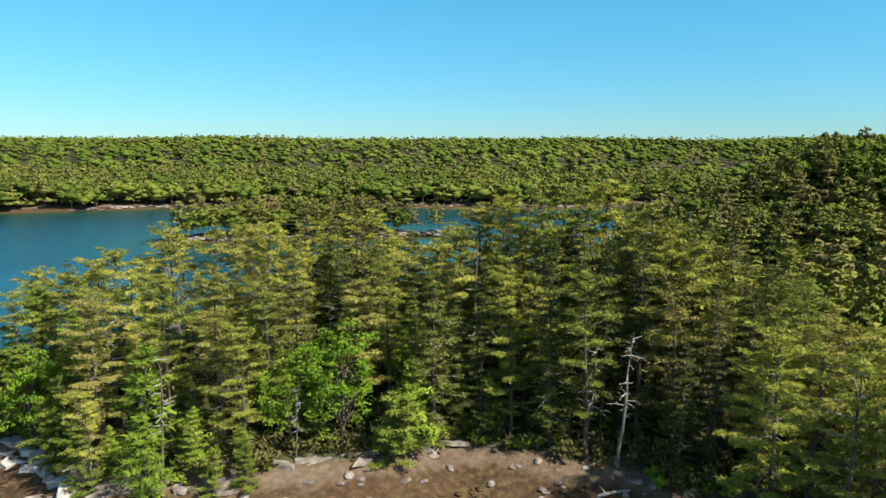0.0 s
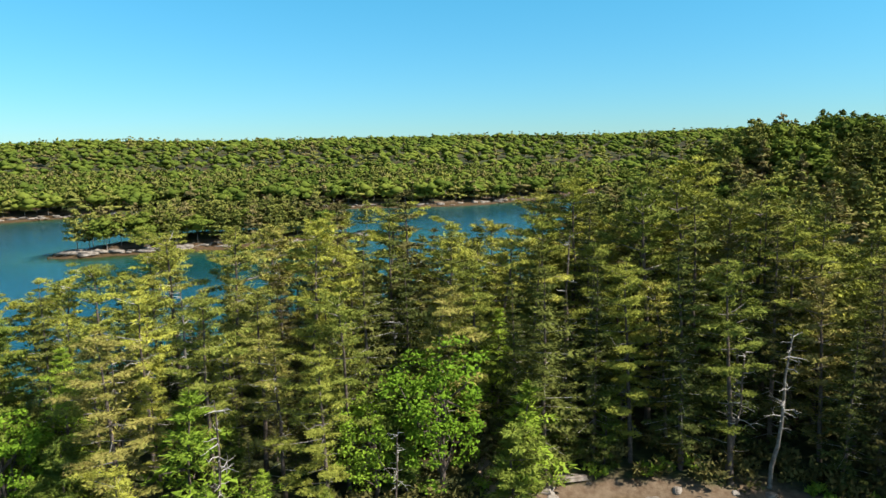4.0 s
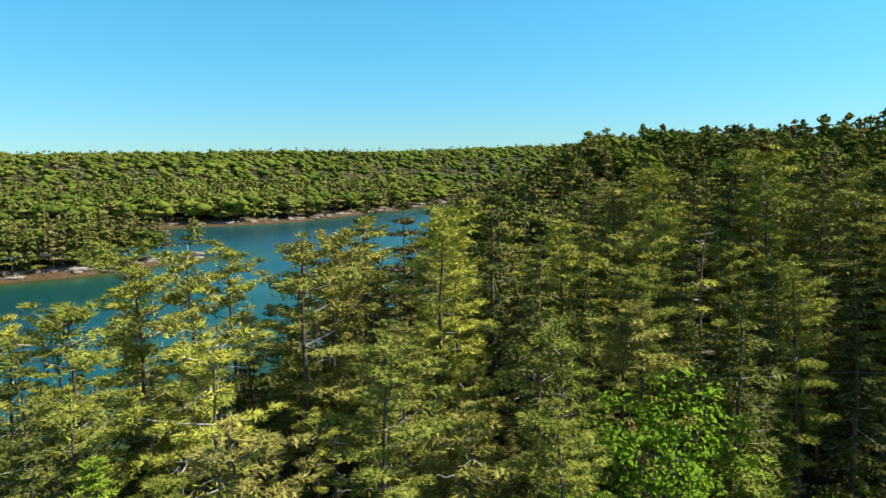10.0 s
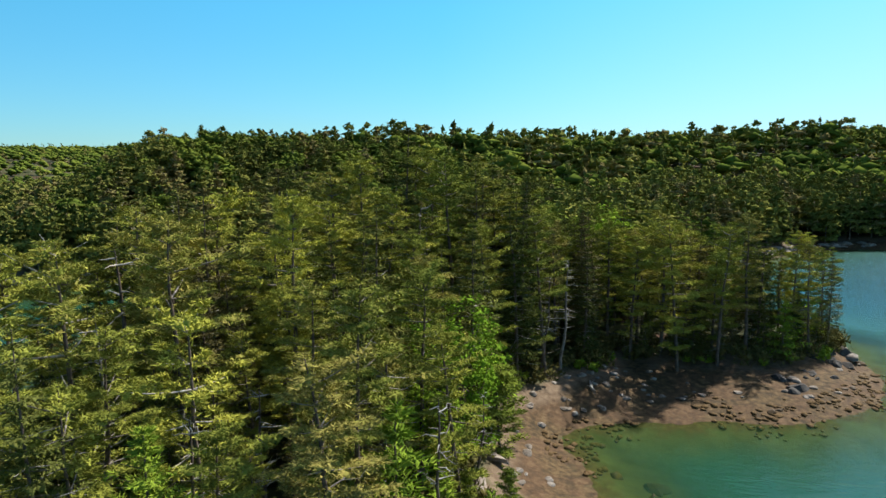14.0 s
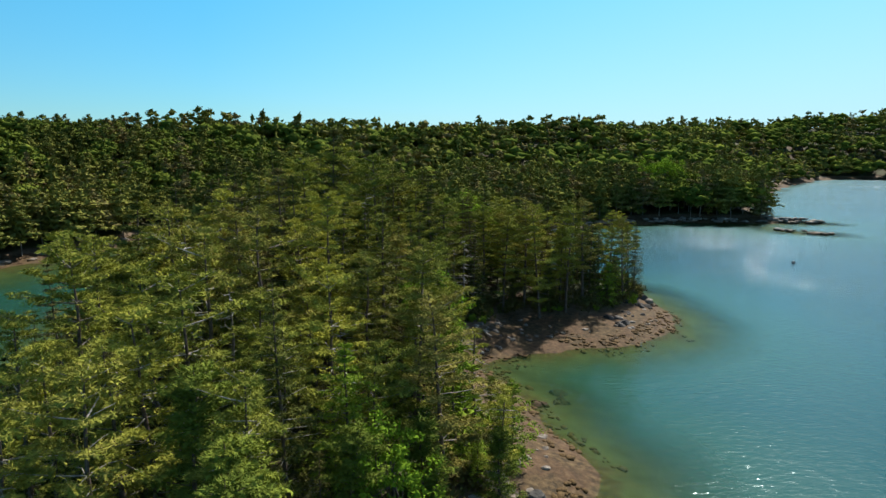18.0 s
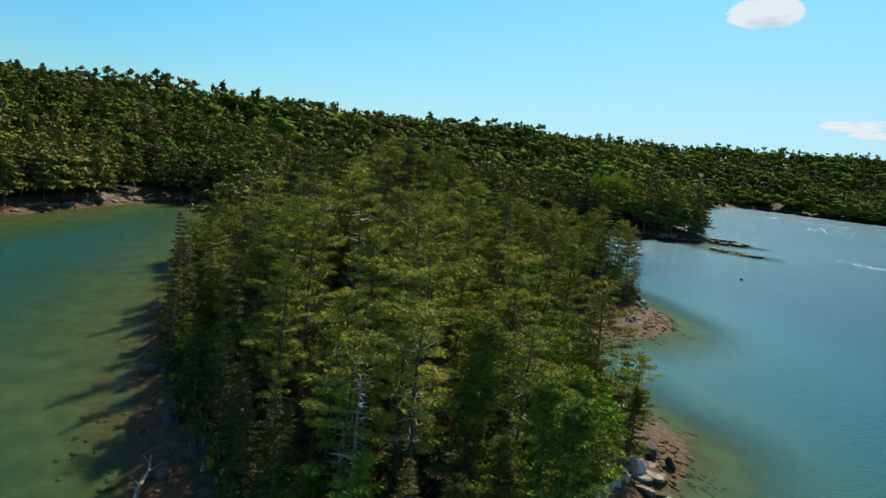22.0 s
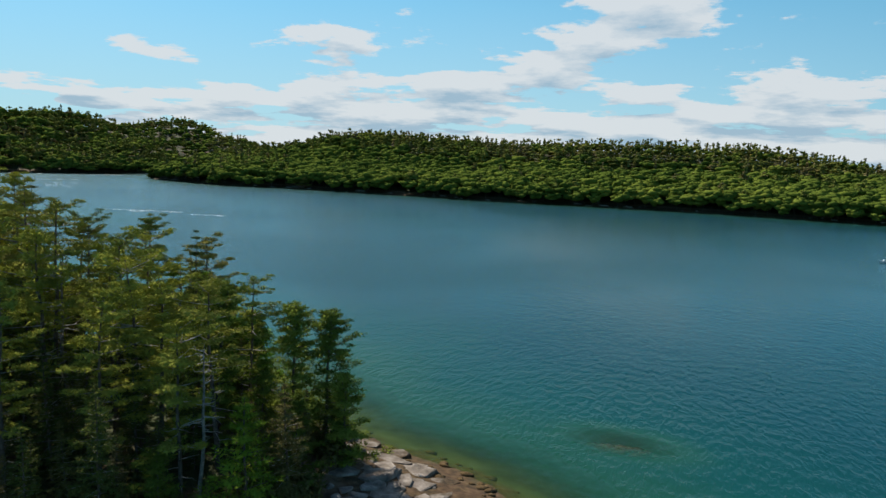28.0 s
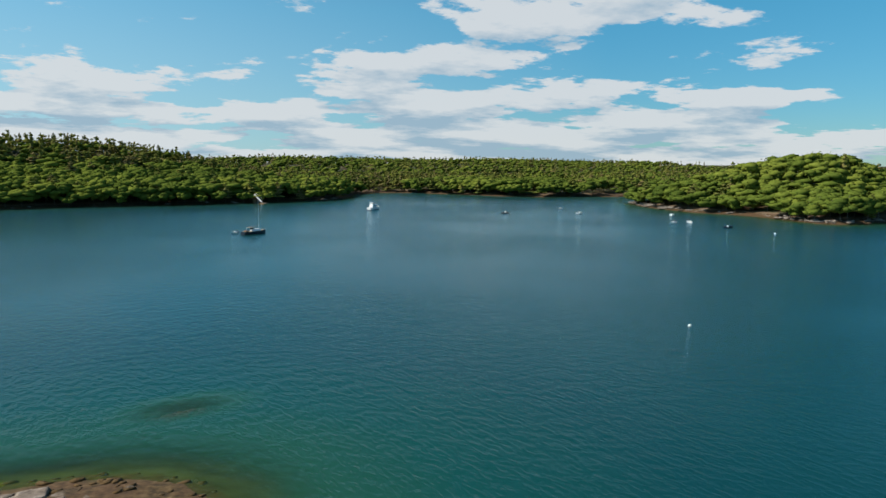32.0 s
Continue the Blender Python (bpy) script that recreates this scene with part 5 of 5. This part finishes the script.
def lumps(name, label, places, size, mat, category, seed):
    """Many small low mounds in one mesh."""
    r = np.random.default_rng(seed)
    bm = bmesh.new()
    bmesh.ops.create_icosphere(bm, subdivisions=1, radius=1.0)
    base = np.array([v.co[:] for v in bm.verts])
    tri = np.array([[v.index for v in f.verts] for f in bm.faces])
    bm.free()
    vs, fs = [], []
    for k, (x, y) in enumerate(places):
        s_ = size * r.uniform(0.5, 1.6)
        v = base * (1 + r.normal(0, 0.22, (len(base), 1))) * (s_ * r.uniform(0.8, 1.8), s_ * r.uniform(0.7, 1.2), s_ * 0.28)
        vs.append(v + (x, y, ground_z(x, y) + 0.02)), fs.append(tri + k * len(base))
    return tagged(mesh_object(name, np.concatenate(vs), np.concatenate(fs), [mat]), label, category, kind="stuff")


def clustered(spots):
    return [(x, y) for x, y in spots if float(wave(np.array(x), np.array(y), 2.6, 8.0)) > 0.12]


lumps("rockweed", "brown rockweed clumps strewn over the tidal mud", clustered(shore_spots(900, -30, 56, 16, 58, -0.5, 0.55, 14)) + shore_spots(200, -62, -20, 46, 100, -0.4, 0.5, 15), 0.27, M_WEED, "seaweed", 3)

r = np.random.default_rng(77)
lumps("weed_bed", "reddish weed growing on the shoal under water", [(-63.6 + a * 1.9 + b * 0.9, 43.3 + b * 0.75) for a, b in r.normal(0, 1, (90, 2))], 0.42, M_RED_WEED, "seaweed", 5)
# stones along the far waterlines
far_spots = [p for k, (x0, x1, y0, y1, n) in enumerate(((-170, 240, 290, 480, 500), (-95, 0, 200, 250, 160), (-400, -335, -215, -30, 200), (40, 175, -70, 60, 260), (40, 135, 100, 180, 160), (-300, 320, -330, -200, 60)))
             for p in shore_spots(n, x0, x1, y0, y1, 0.15, 1.35, 30 + k)]
lumps("shore_stones", "pale stones and ledges along the far waterline", far_spots, 1.25, M_ROCK, "stones", 4)


# undergrowth: low bushes and seedling firs along the wood's edge
def bushes(name, label, places, mat, seed, size=0.9):
    r = np.random.default_rng(seed)
    vs, fs, n = [], [], 0
    global rng
    rng = r
    for x, y in places:
        c = np.array([[x, y, ground_z(x, y)]]) + r.normal(0, 0.35, (5, 3)) * (1, 1, 0) + np.stack([np.zeros(5), np.zeros(5), r.uniform(0.2, 1.1, 5) * size], 1)
        v, f = tufts(c, r.uniform(0.4, 0.75, 5) * size, 0.7, 16, 0.42, 0.13, 0.5)
        vs.append(v), fs.append(f + n)
        n += len(v)
    return tagged(mesh_object(name, np.concatenate(vs), np.concatenate(fs), [mat]), label, "undergrowth", kind="stuff")


def edge_spots(n, lo, hi, seed):
    r = np.random.default_rng(seed)
    x, y = r.uniform(-48, 56, n * 20), r.uniform(22, 100, n * 20)
    d = inside_distance(x, y, WOOD)
    k = (d > lo) & (d < hi)
    return list(zip(x[k], y[k]))[:n]


bushes("undergrowth", "low juniper and seedling bushes under the edge of the wood", edge_spots(620, -0.6, 3.6, 5), M_SPRUCE, 6, 1.25)
bushes("fresh_undergrowth", "fresh green low bushes along the bank", edge_spots(90, -0.8, 1.5, 7), M_FIR, 8, 0.7)


# ---- boats, buoys and the landing ----
M_HULL_DARK, M_WHITE, M_GLASS = paint("navy_hull", (0.012, 0.016, 0.03), 0.3), paint("white_gelcoat", (0.78, 0.78, 0.76), 0.3), paint("tinted_glass", (0.02, 0.03, 0.035), 0.1)
M_WOOD, M_METAL, M_TAN = paint("varnished_wood", (0.22, 0.11, 0.05), 0.4), paint("alloy", (0.6, 0.6, 0.6), 0.35, 0.9), paint("tan_canvas", (0.30, 0.25, 0.18), 0.9)


def part(name, bm, material, parent, label=""):
    me = bpy.data.meshes.new(name)
    bmesh.ops.recalc_face_normals(bm, faces=bm.faces)
    bm.to_mesh(me)
    bm.free()
    me.materials.append(material)
    ob = new(name, me)
    ob.parent = parent
    if label:
        tagged(ob, label)
    return ob


def hull_bm(length, beam, free, draft, sheer=0.25, n=11, inner=0.0):
    """Lofted hull, bow along +x, waterline at z = 0."""
    bm = bmesh.new()
    rows = []
    for i in range(n):
        u = i / (n - 1)
        x = (u - 0.5) * length
        w = beam / 2 * (0.82 + 0.36 * u - 0.2 * u * u if u < 0.45 else max(0.03, (1 - ((u - 0.45) / 0.55) ** 2.2)) * 0.94)
        top = free * (1 + sheer * 2 * (u - 0.35) ** 2 * 2) + inner
        keel = -draft * (1 - max(0, (u - 0.75) / 0.25) ** 2)
        ring = [(x, -w, top), (x + 0.01, -w * 0.93, free * 0.25), (x, -w * 0.6, keel * 0.6), (x, 0, keel), (x, w * 0.6, keel * 0.6), (x + 0.01, w * 0.93, free * 0.25), (x, w, top)]
        rows.append([bm.verts.new(p) for p in ring])
    for a, b in zip(rows, rows[1:]):
        for k in range(6):
            bm.faces.new((a[k], a[k + 1], b[k + 1], b[k]))
    bm.faces.new(rows[0])
    return bm, rows


def deck_bm(length, beam, free, drop=0.06, n=11, sheer=0.25):
    bm = bmesh.new()
    left, right = [], []
    for i in range(n):
        u = i / (n - 1)
        w = (beam / 2 * (0.82 + 0.36 * u - 0.2 * u * u if u < 0.45 else max(0.03, (1 - ((u - 0.45) / 0.55) ** 2.2)) * 0.94)) * 0.985
        z = free * (1 + sheer * 2 * (u - 0.35) ** 2 * 2) - drop
        left.append(bm.verts.new(((u - 0.5) * length, -w, z)))
        right.append(bm.verts.new(((u - 0.5) * length, w, z)))
    for i in range(n - 1):
        bm.faces.new((left[i], left[i + 1], right[i + 1], right[i]))
    return bm


def box_bm(sx, sy, sz, at_=(0, 0, 0), taper=1.0, rake=0.0, bevel=0.04):
    """A block on its base, narrowed and raked towards the top, with rounded edges."""
    bm = bmesh.new()
    bmesh.ops.create_cube(bm, size=1.0)
    for v in bm.verts:
        k = taper if v.co.z > 0 else 1.0
        v.co = Vector((v.co.x * sx * k + (rake if v.co.z > 0 else 0), v.co.y * sy * k, (v.co.z + 0.5) * sz)) + Vector(at_)
    bmesh.ops.bevel(bm, geom=bm.edges[:], offset=bevel, segments=2, affect="EDGES")
    return bm


def rod_bm(a, b, r, r2=None, sides=8):
    v, q = tube(np.linspace(a, b, 3), np.linspace(r, r2 or r, 3), sides)
    bm = bmesh.new()
    vs = [bm.verts.new(p) for p in v]
    for f in q:
        bm.faces.new([vs[i] for i in f])
    bm.faces.new(vs[:sides])
    bm.faces.new(vs[-sides:])
    return bm


def place(root, x, y, heading, label, category, group=""):
    root.matrix_basis = pose(x, y, 0, 0, 0, heading)
    return tagged(root, label, category, group)


def dark_boat(x, y, heading):
    b = new("moored_boat")
    hull = part("hull", hull_bm(9.4, 2.9, 1.0, 0.7)[0], M_HULL_DARK, b)
    part("deck", deck_bm(9.4, 2.9, 1.08, 0.06), M_TAN, b)
    cabin = part("cabin", box_bm(3.2, 1.9, 0.75, (0.6, 0, 1.05), 0.86, -0.1), M_WHITE, b)
    part("windscreen", box_bm(0.9, 1.6, 0.6, (-0.8, 0, 1.75), 0.8, -0.15), M_GLASS, cabin, "tinted windscreen")
    part("hardtop", box_bm(2.2, 1.9, 0.1, (-1.6, 0, 2.35), 0.97), M_TAN, cabin)
    for sx in (-2.5, -0.8):
        for sy in (-0.85, 0.85):
            part("post", rod_bm((sx, sy, 1.05), (sx, sy, 2.38), 0.03), M_METAL, b)
    mast = part("mast", rod_bm((1.9, 0, 1.0), (1.9, 0, 12.2), 0.07, 0.05), M_METAL, b, "slim bare mast")
    part("boom", rod_bm((1.8, 0, 2.7), (-2.4, 0, 2.75), 0.06, 0.05), M_WOOD, mast)
    part("engine_box", box_bm(1.1, 1.2, 0.5, (-3.2, 0, 1.0)), M_WOOD, b)
    return place(b, x, y, heading, "dark-hulled sailing boat with bare mast moored in the bay", "boat")


def motor_yacht(x, y, heading):
    b = new("motor_yacht")
    hull = part("hull", hull_bm(9.6, 3.2, 1.25, 0.6, 0.35)[0], M_WHITE, b)
    part("boot_stripe", hull_bm(9.63, 3.22, 0.22, 0.55, 0.0)[0], M_HULL_DARK, hull, "dark stripe at the waterline")
    part("deck", deck_bm(9.6, 3.2, 1.27, 0.02, sheer=0.35), M_WHITE, b)
    house = part("deckhouse", box_bm(4.6, 2.5, 1.35, (-0.6, 0, 1.25), 0.84, -0.15), M_WHITE, b)
    part("side_window", box_bm(3.7, 2.42, 0.5, (-0.7, 0, 1.85), 0.93, -0.05), M_GLASS, house, "dark window band")
    fly = part("flybridge", box_bm(3.0, 2.2, 0.6, (-1.1, 0, 2.6), 0.95, 0.1), M_WHITE, b)
    part("windscreen", box_bm(0.25, 1.9, 0.4, (0.35, 0, 3.15), 0.9, -0.12), M_GLASS, fly)
    part("radar_arch", box_bm(0.4, 2.2, 0.9, (-2.3, 0, 3.1), 0.9, -0.25), M_WHITE, fly)
    part("antenna", rod_bm((-2.4, 0.8, 3.9), (-2.7, 0.8, 6.0), 0.025, 0.012), M_METAL, fly)
    for k in range(5):
        part("rail_post", rod_bm((1.6 + 0.65 * k, -1.35 + 0.24 * k, 1.3), (1.6 + 0.65 * k, -1.35 + 0.24 * k, 1.95), 0.02), M_METAL, b)
        part("rail_post", rod_bm((1.6 + 0.65 * k, 1.35 - 0.24 * k, 1.3), (1.6 + 0.65 * k, 1.35 - 0.24 * k, 1.95), 0.02), M_METAL, b)
    return place(b, x, y, heading, "white flybridge motor yacht lying at a mooring", "boat")


def skiff(x, y, heading, length, mat, label):
    b = new("skiff")
    hull = part("hull", hull_bm(length, length * 0.36, 0.5, 0.2, 0.3, 9)[0], mat, b)
    part("floor", deck_bm(length * 0.96, length * 0.34, 0.34, 0.05, 9), M_WHITE, hull)
    for u in (-0.2, 0.12):
        part("thwart", box_bm(0.28, length * 0.32, 0.05, (u * length, 0, 0.42), bevel=0.012), M_WOOD, b)
    part("console", box_bm(0.5, 0.6, 0.6, (-0.02 * length, 0, 0.4), 0.8), M_WHITE, b)
    motor = part("outboard", box_bm(0.35, 0.35, 0.55, (-length / 2 - 0.15, 0, 0.45), 0.8), M_HULL_DARK, b)
    part("shaft", rod_bm((-length / 2 - 0.15, 0, -0.3), (-length / 2 - 0.15, 0, 0.5), 0.06), M_METAL, motor)
    return place(b, x, y, heading, label, "boat", "small boats at their moorings")


def buoy(x, y, size, mat, label):
    b = new("mooring_buoy")
    bm = bmesh.new()
    bmesh.ops.create_uvsphere(bm, u_segments=16, v_segments=10, radius=size)
    for v in bm.verts:
        v.co.z = v.co.z * 0.9 + size * 0.25
    part("float", bm, mat, b)
    part("collar", rod_bm((0, 0, size * 1.0), (0, 0, size * 1.35), size * 0.18), M_METAL, b)
    return place(b, x, y, 0, label, "buoy", "mooring buoys")


dark_boat(-118.5, -121.5, -160)
motor_yacht(-210.5, -217, -150)
skiff(-112.8, -125.5, 30, 3.0, M_WHITE, "small white dinghy trailing behind the dark boat")
skiff(-257.5, -162.5, -160, 5.6, M_HULL_DARK, "low dark skiff at a mooring")
skiff(-290.5, -144.5, -150, 6.4, M_WHITE, "white open skiff at a mooring")
skiff(-306, -177, 20, 4.0, M_WHITE, "small white skiff far across the bay")
skiff(-322, -113, 40, 6.8, M_WHITE, "white open boat lying off the rocky island")
skiff(-286, -82, 10, 4.4, M_WHITE, "white skiff moored off the island")
skiff(-295, -80.5, 60, 4.4, M_WHITE, "white skiff moored off the island beside another")
skiff(-288, -57, -20, 3.6, M_HULL_DARK, "little dark skiff moored off the island")
for x, y, r_ in ((-137, 46, 0.27), (-282, -33, 0.4)):
    buoy(x, y, r_, M_WHITE, "round white mooring buoy floating on the bay")


buoy(82, -17, 0.42, M_HULL_DARK, "small dark buoy floating off the headland")


def landing(x, y, heading):
    """A gangway down to a float."""
    b = new("boat_landing")
    fl = part("float", box_bm(5.0, 3.0, 0.5, (-4.5, 0, 0.0)), M_WOOD, b)
    for k in range(12):
        part("deck_board", box_bm(0.36, 2.9, 0.05, (-6.75 + 0.41 * k, 0, 0.5), bevel=0.01), M_TAN, fl)
    run = part("gangway", box_bm(9.0, 1.3, 0.16, (0, 0, -0.08), bevel=0.03), M_WHITE, b)
    run.matrix_basis = pose(1.5, 0, 3.2, 0, -28, 0)
    for sy in (-0.62, 0.62):
        rail = part("handrail", rod_bm((-4.4, sy, 1.0), (4.4, sy, 1.0), 0.05), M_WHITE, run)
    part("abutment", box_bm(1.4, 2.0, 5.6, (6.0, 0, -0.4)), M_WOOD, b)
    return place(b, x, y, heading, "white sloping gangway leading down to a small float", "landing")


landing(-172.5, -296.5, -75)

# driftwood log bleached on the mud
log = new("driftwood_log")
v_, q_ = tube(np.array([(-1.6, 0, 0), (-0.7, 0.12, 0.05), (0.3, 0.05, 0.1), (1.5, -0.1, 0.12)]), [0.14, 0.16, 0.13, 0.09], 8)
mesh_object("bole", v_, q_, [M_DEAD], log, True)
for k, (a_, b_) in enumerate((((-0.6, 0.1, 0.1), (-0.9, 0.6, 0.5)), ((0.5, 0, 0.15), (0.9, -0.4, 0.45)))):
    v_, q_ = tube(np.linspace(a_, b_, 3), [0.05, 0.04, 0.02], 6)
    mesh_object("stub", v_, q_, [M_DEAD], log)
log.matrix_basis = pose(18.9, 50.0, ground_z(18.9, 50.0) + 0.14, 0, 0, 20)
tagged(log, "bleached driftwood log lying on the shaded beach", "driftwood")


trunk_ = new("fallen_trunk")
v_, q_ = tube(np.array([(-3.4, 0, 0.05), (-1.2, 0.15, 0.12), (1.0, -0.1, 0.1), (3.4, 0.2, 0.2)]), [0.17, 0.15, 0.11, 0.05], 8)
mesh_object("bole", v_, q_, [M_DEAD], trunk_, True)
for a_, b_ in (((-1.0, 0.1, 0.15), (-0.5, 0.9, 0.6)), ((0.6, 0, 0.15), (1.3, -0.7, 0.5)), ((2.0, 0, 0.15), (2.5, 0.6, 0.6))):
    v_, q_ = tube(np.linspace(a_, b_, 3), [0.05, 0.035, 0.015], 6)
    mesh_object("stub", v_, q_, [M_DEAD], trunk_)
trunk_.matrix_basis = pose(-31.4, 86.2, ground_z(-31.4, 86.2) + 0.2, 0, 0, 8)
tagged(trunk_, "long bleached fallen trunk lying along the shaded shore", "driftwood")


def bare_bank(cx, cy, a, b):
    """A slipped slope of bare sand between the trees, following the ground."""
    rings, n = 5, 22
    v = [(cx, cy)] + [(cx + a * q / rings * math.cos(k * 6.283 / n) * (1 + 0.18 * math.sin(3 * k)), cy + b * q / rings * math.sin(k * 6.283 / n)) for q in range(1, rings + 1) for k in range(n)]
    v = np.array(v)
    z = land_height(v[:, 0], v[:, 1])[0] + np.array([0.16] + [0.16 - 0.4 * (q / rings) ** 4 for q in range(1, rings + 1) for k in range(n)]) + 0.05 * wave(v[:, 0], v[:, 1], 0.5, 3.0)
    f = [(0, 1 + k, 1 + (k + 1) % n) for k in range(n)]
    for q in range(rings - 1):
        for k in range(n):
            p0, p1, p2, p3 = (1 + q * n + k, 1 + q * n + (k + 1) % n, 1 + (q + 1) * n + (k + 1) % n, 1 + (q + 1) * n + k)
            f += [(p0, p3, p2), (p0, p2, p1)]
    return tagged(mesh_object("bare_bank", np.column_stack([v, z]), np.array(f), [M_SAND], smooth_faces=True), "slipped bank of bare pale sand between the trees", "bank")


bare_bank(0.1, 57.6, 1.7, 2.6)

# ---- the clearing beyond the bay, and rips on the channel ----
def lawn(cx, cy, radius):
    """A mown clearing lying on the slope."""
    n, rings = 28, 5
    v = [(cx, cy)]
    for q in range(1, rings + 1):
        for k in range(n):
            a = k * 6.283 / n
            rr = radius * q / rings * (1 + 0.16 * math.sin(3 * a + 1) + 0.08 * math.sin(7 * a))
            v.append((cx + rr * math.cos(a), cy + rr * math.sin(a) * 1.2))
    v = np.array(v)
    z = land_height(v[:, 0], v[:, 1])[0] + 0.25
    f = [(0, 1 + k, 1 + (k + 1) % n) for k in range(n)]
    for q in range(rings - 1):
        for k in range(n):
            a, b, c, d = (1 + q * n + k, 1 + q * n + (k + 1) % n, 1 + (q + 1) * n + (k + 1) % n, 1 + (q + 1) * n + k)
            f += [(a, d, c), (a, c, b)]
    return tagged(mesh_object("lawn", np.column_stack([v, z]), np.array(f), [M_GRASS]), "light green mown clearing above the far shore", "lawn", kind="stuff")


lawn(LAWN[0], LAWN[1], 11)


def foam(lines, seed):
    """Short streaks of broken white water along current lines."""
    r = np.random.default_rng(seed)
    vs, fs, n = [], [], 0
    for x0, y0, x1, y1, count, spread in lines:
        for _ in range(count):
            t = r.uniform()
            x, y = x0 + (x1 - x0) * t + r.normal(0, spread), y0 + (y1 - y0) * t + r.normal(0, spread)
            a = math.atan2(y1 - y0, x1 - x0) + r.normal(0, 0.3)
            L, W = r.uniform(0.5, 2.4), r.uniform(0.1, 0.32)
            ang = np.arange(6) * 6.283 / 6
            p = np.stack([np.cos(ang) * L, np.sin(ang) * W], 1) * r.uniform(0.7, 1.2, (6, 1))
            vs.append(np.column_stack([p @ np.array([[math.cos(a), math.sin(a)], [-math.sin(a), math.cos(a)]]) + (x, y), np.full(6, 0.03)]))
            fs.append(np.array([[0, k, k + 1] for k in range(1, 5)]) + n)
            n += 6
    return tagged(mesh_object("foam_streaks", np.concatenate(vs), np.concatenate(fs), [M_FOAM]), "thin white streaks of broken water where the tide runs", "foam", kind="stuff")


foam([(425, -215, 405, -268, 150, 3), (405, -268, 378, -300, 110, 3), (147, -84, 120, -95, 36, 1.5), (110, -92, 100, -96, 12, 1.0), (270, -160, 300, -185, 40, 6), (360, -175, 330, -215, 60, 5)], 12)
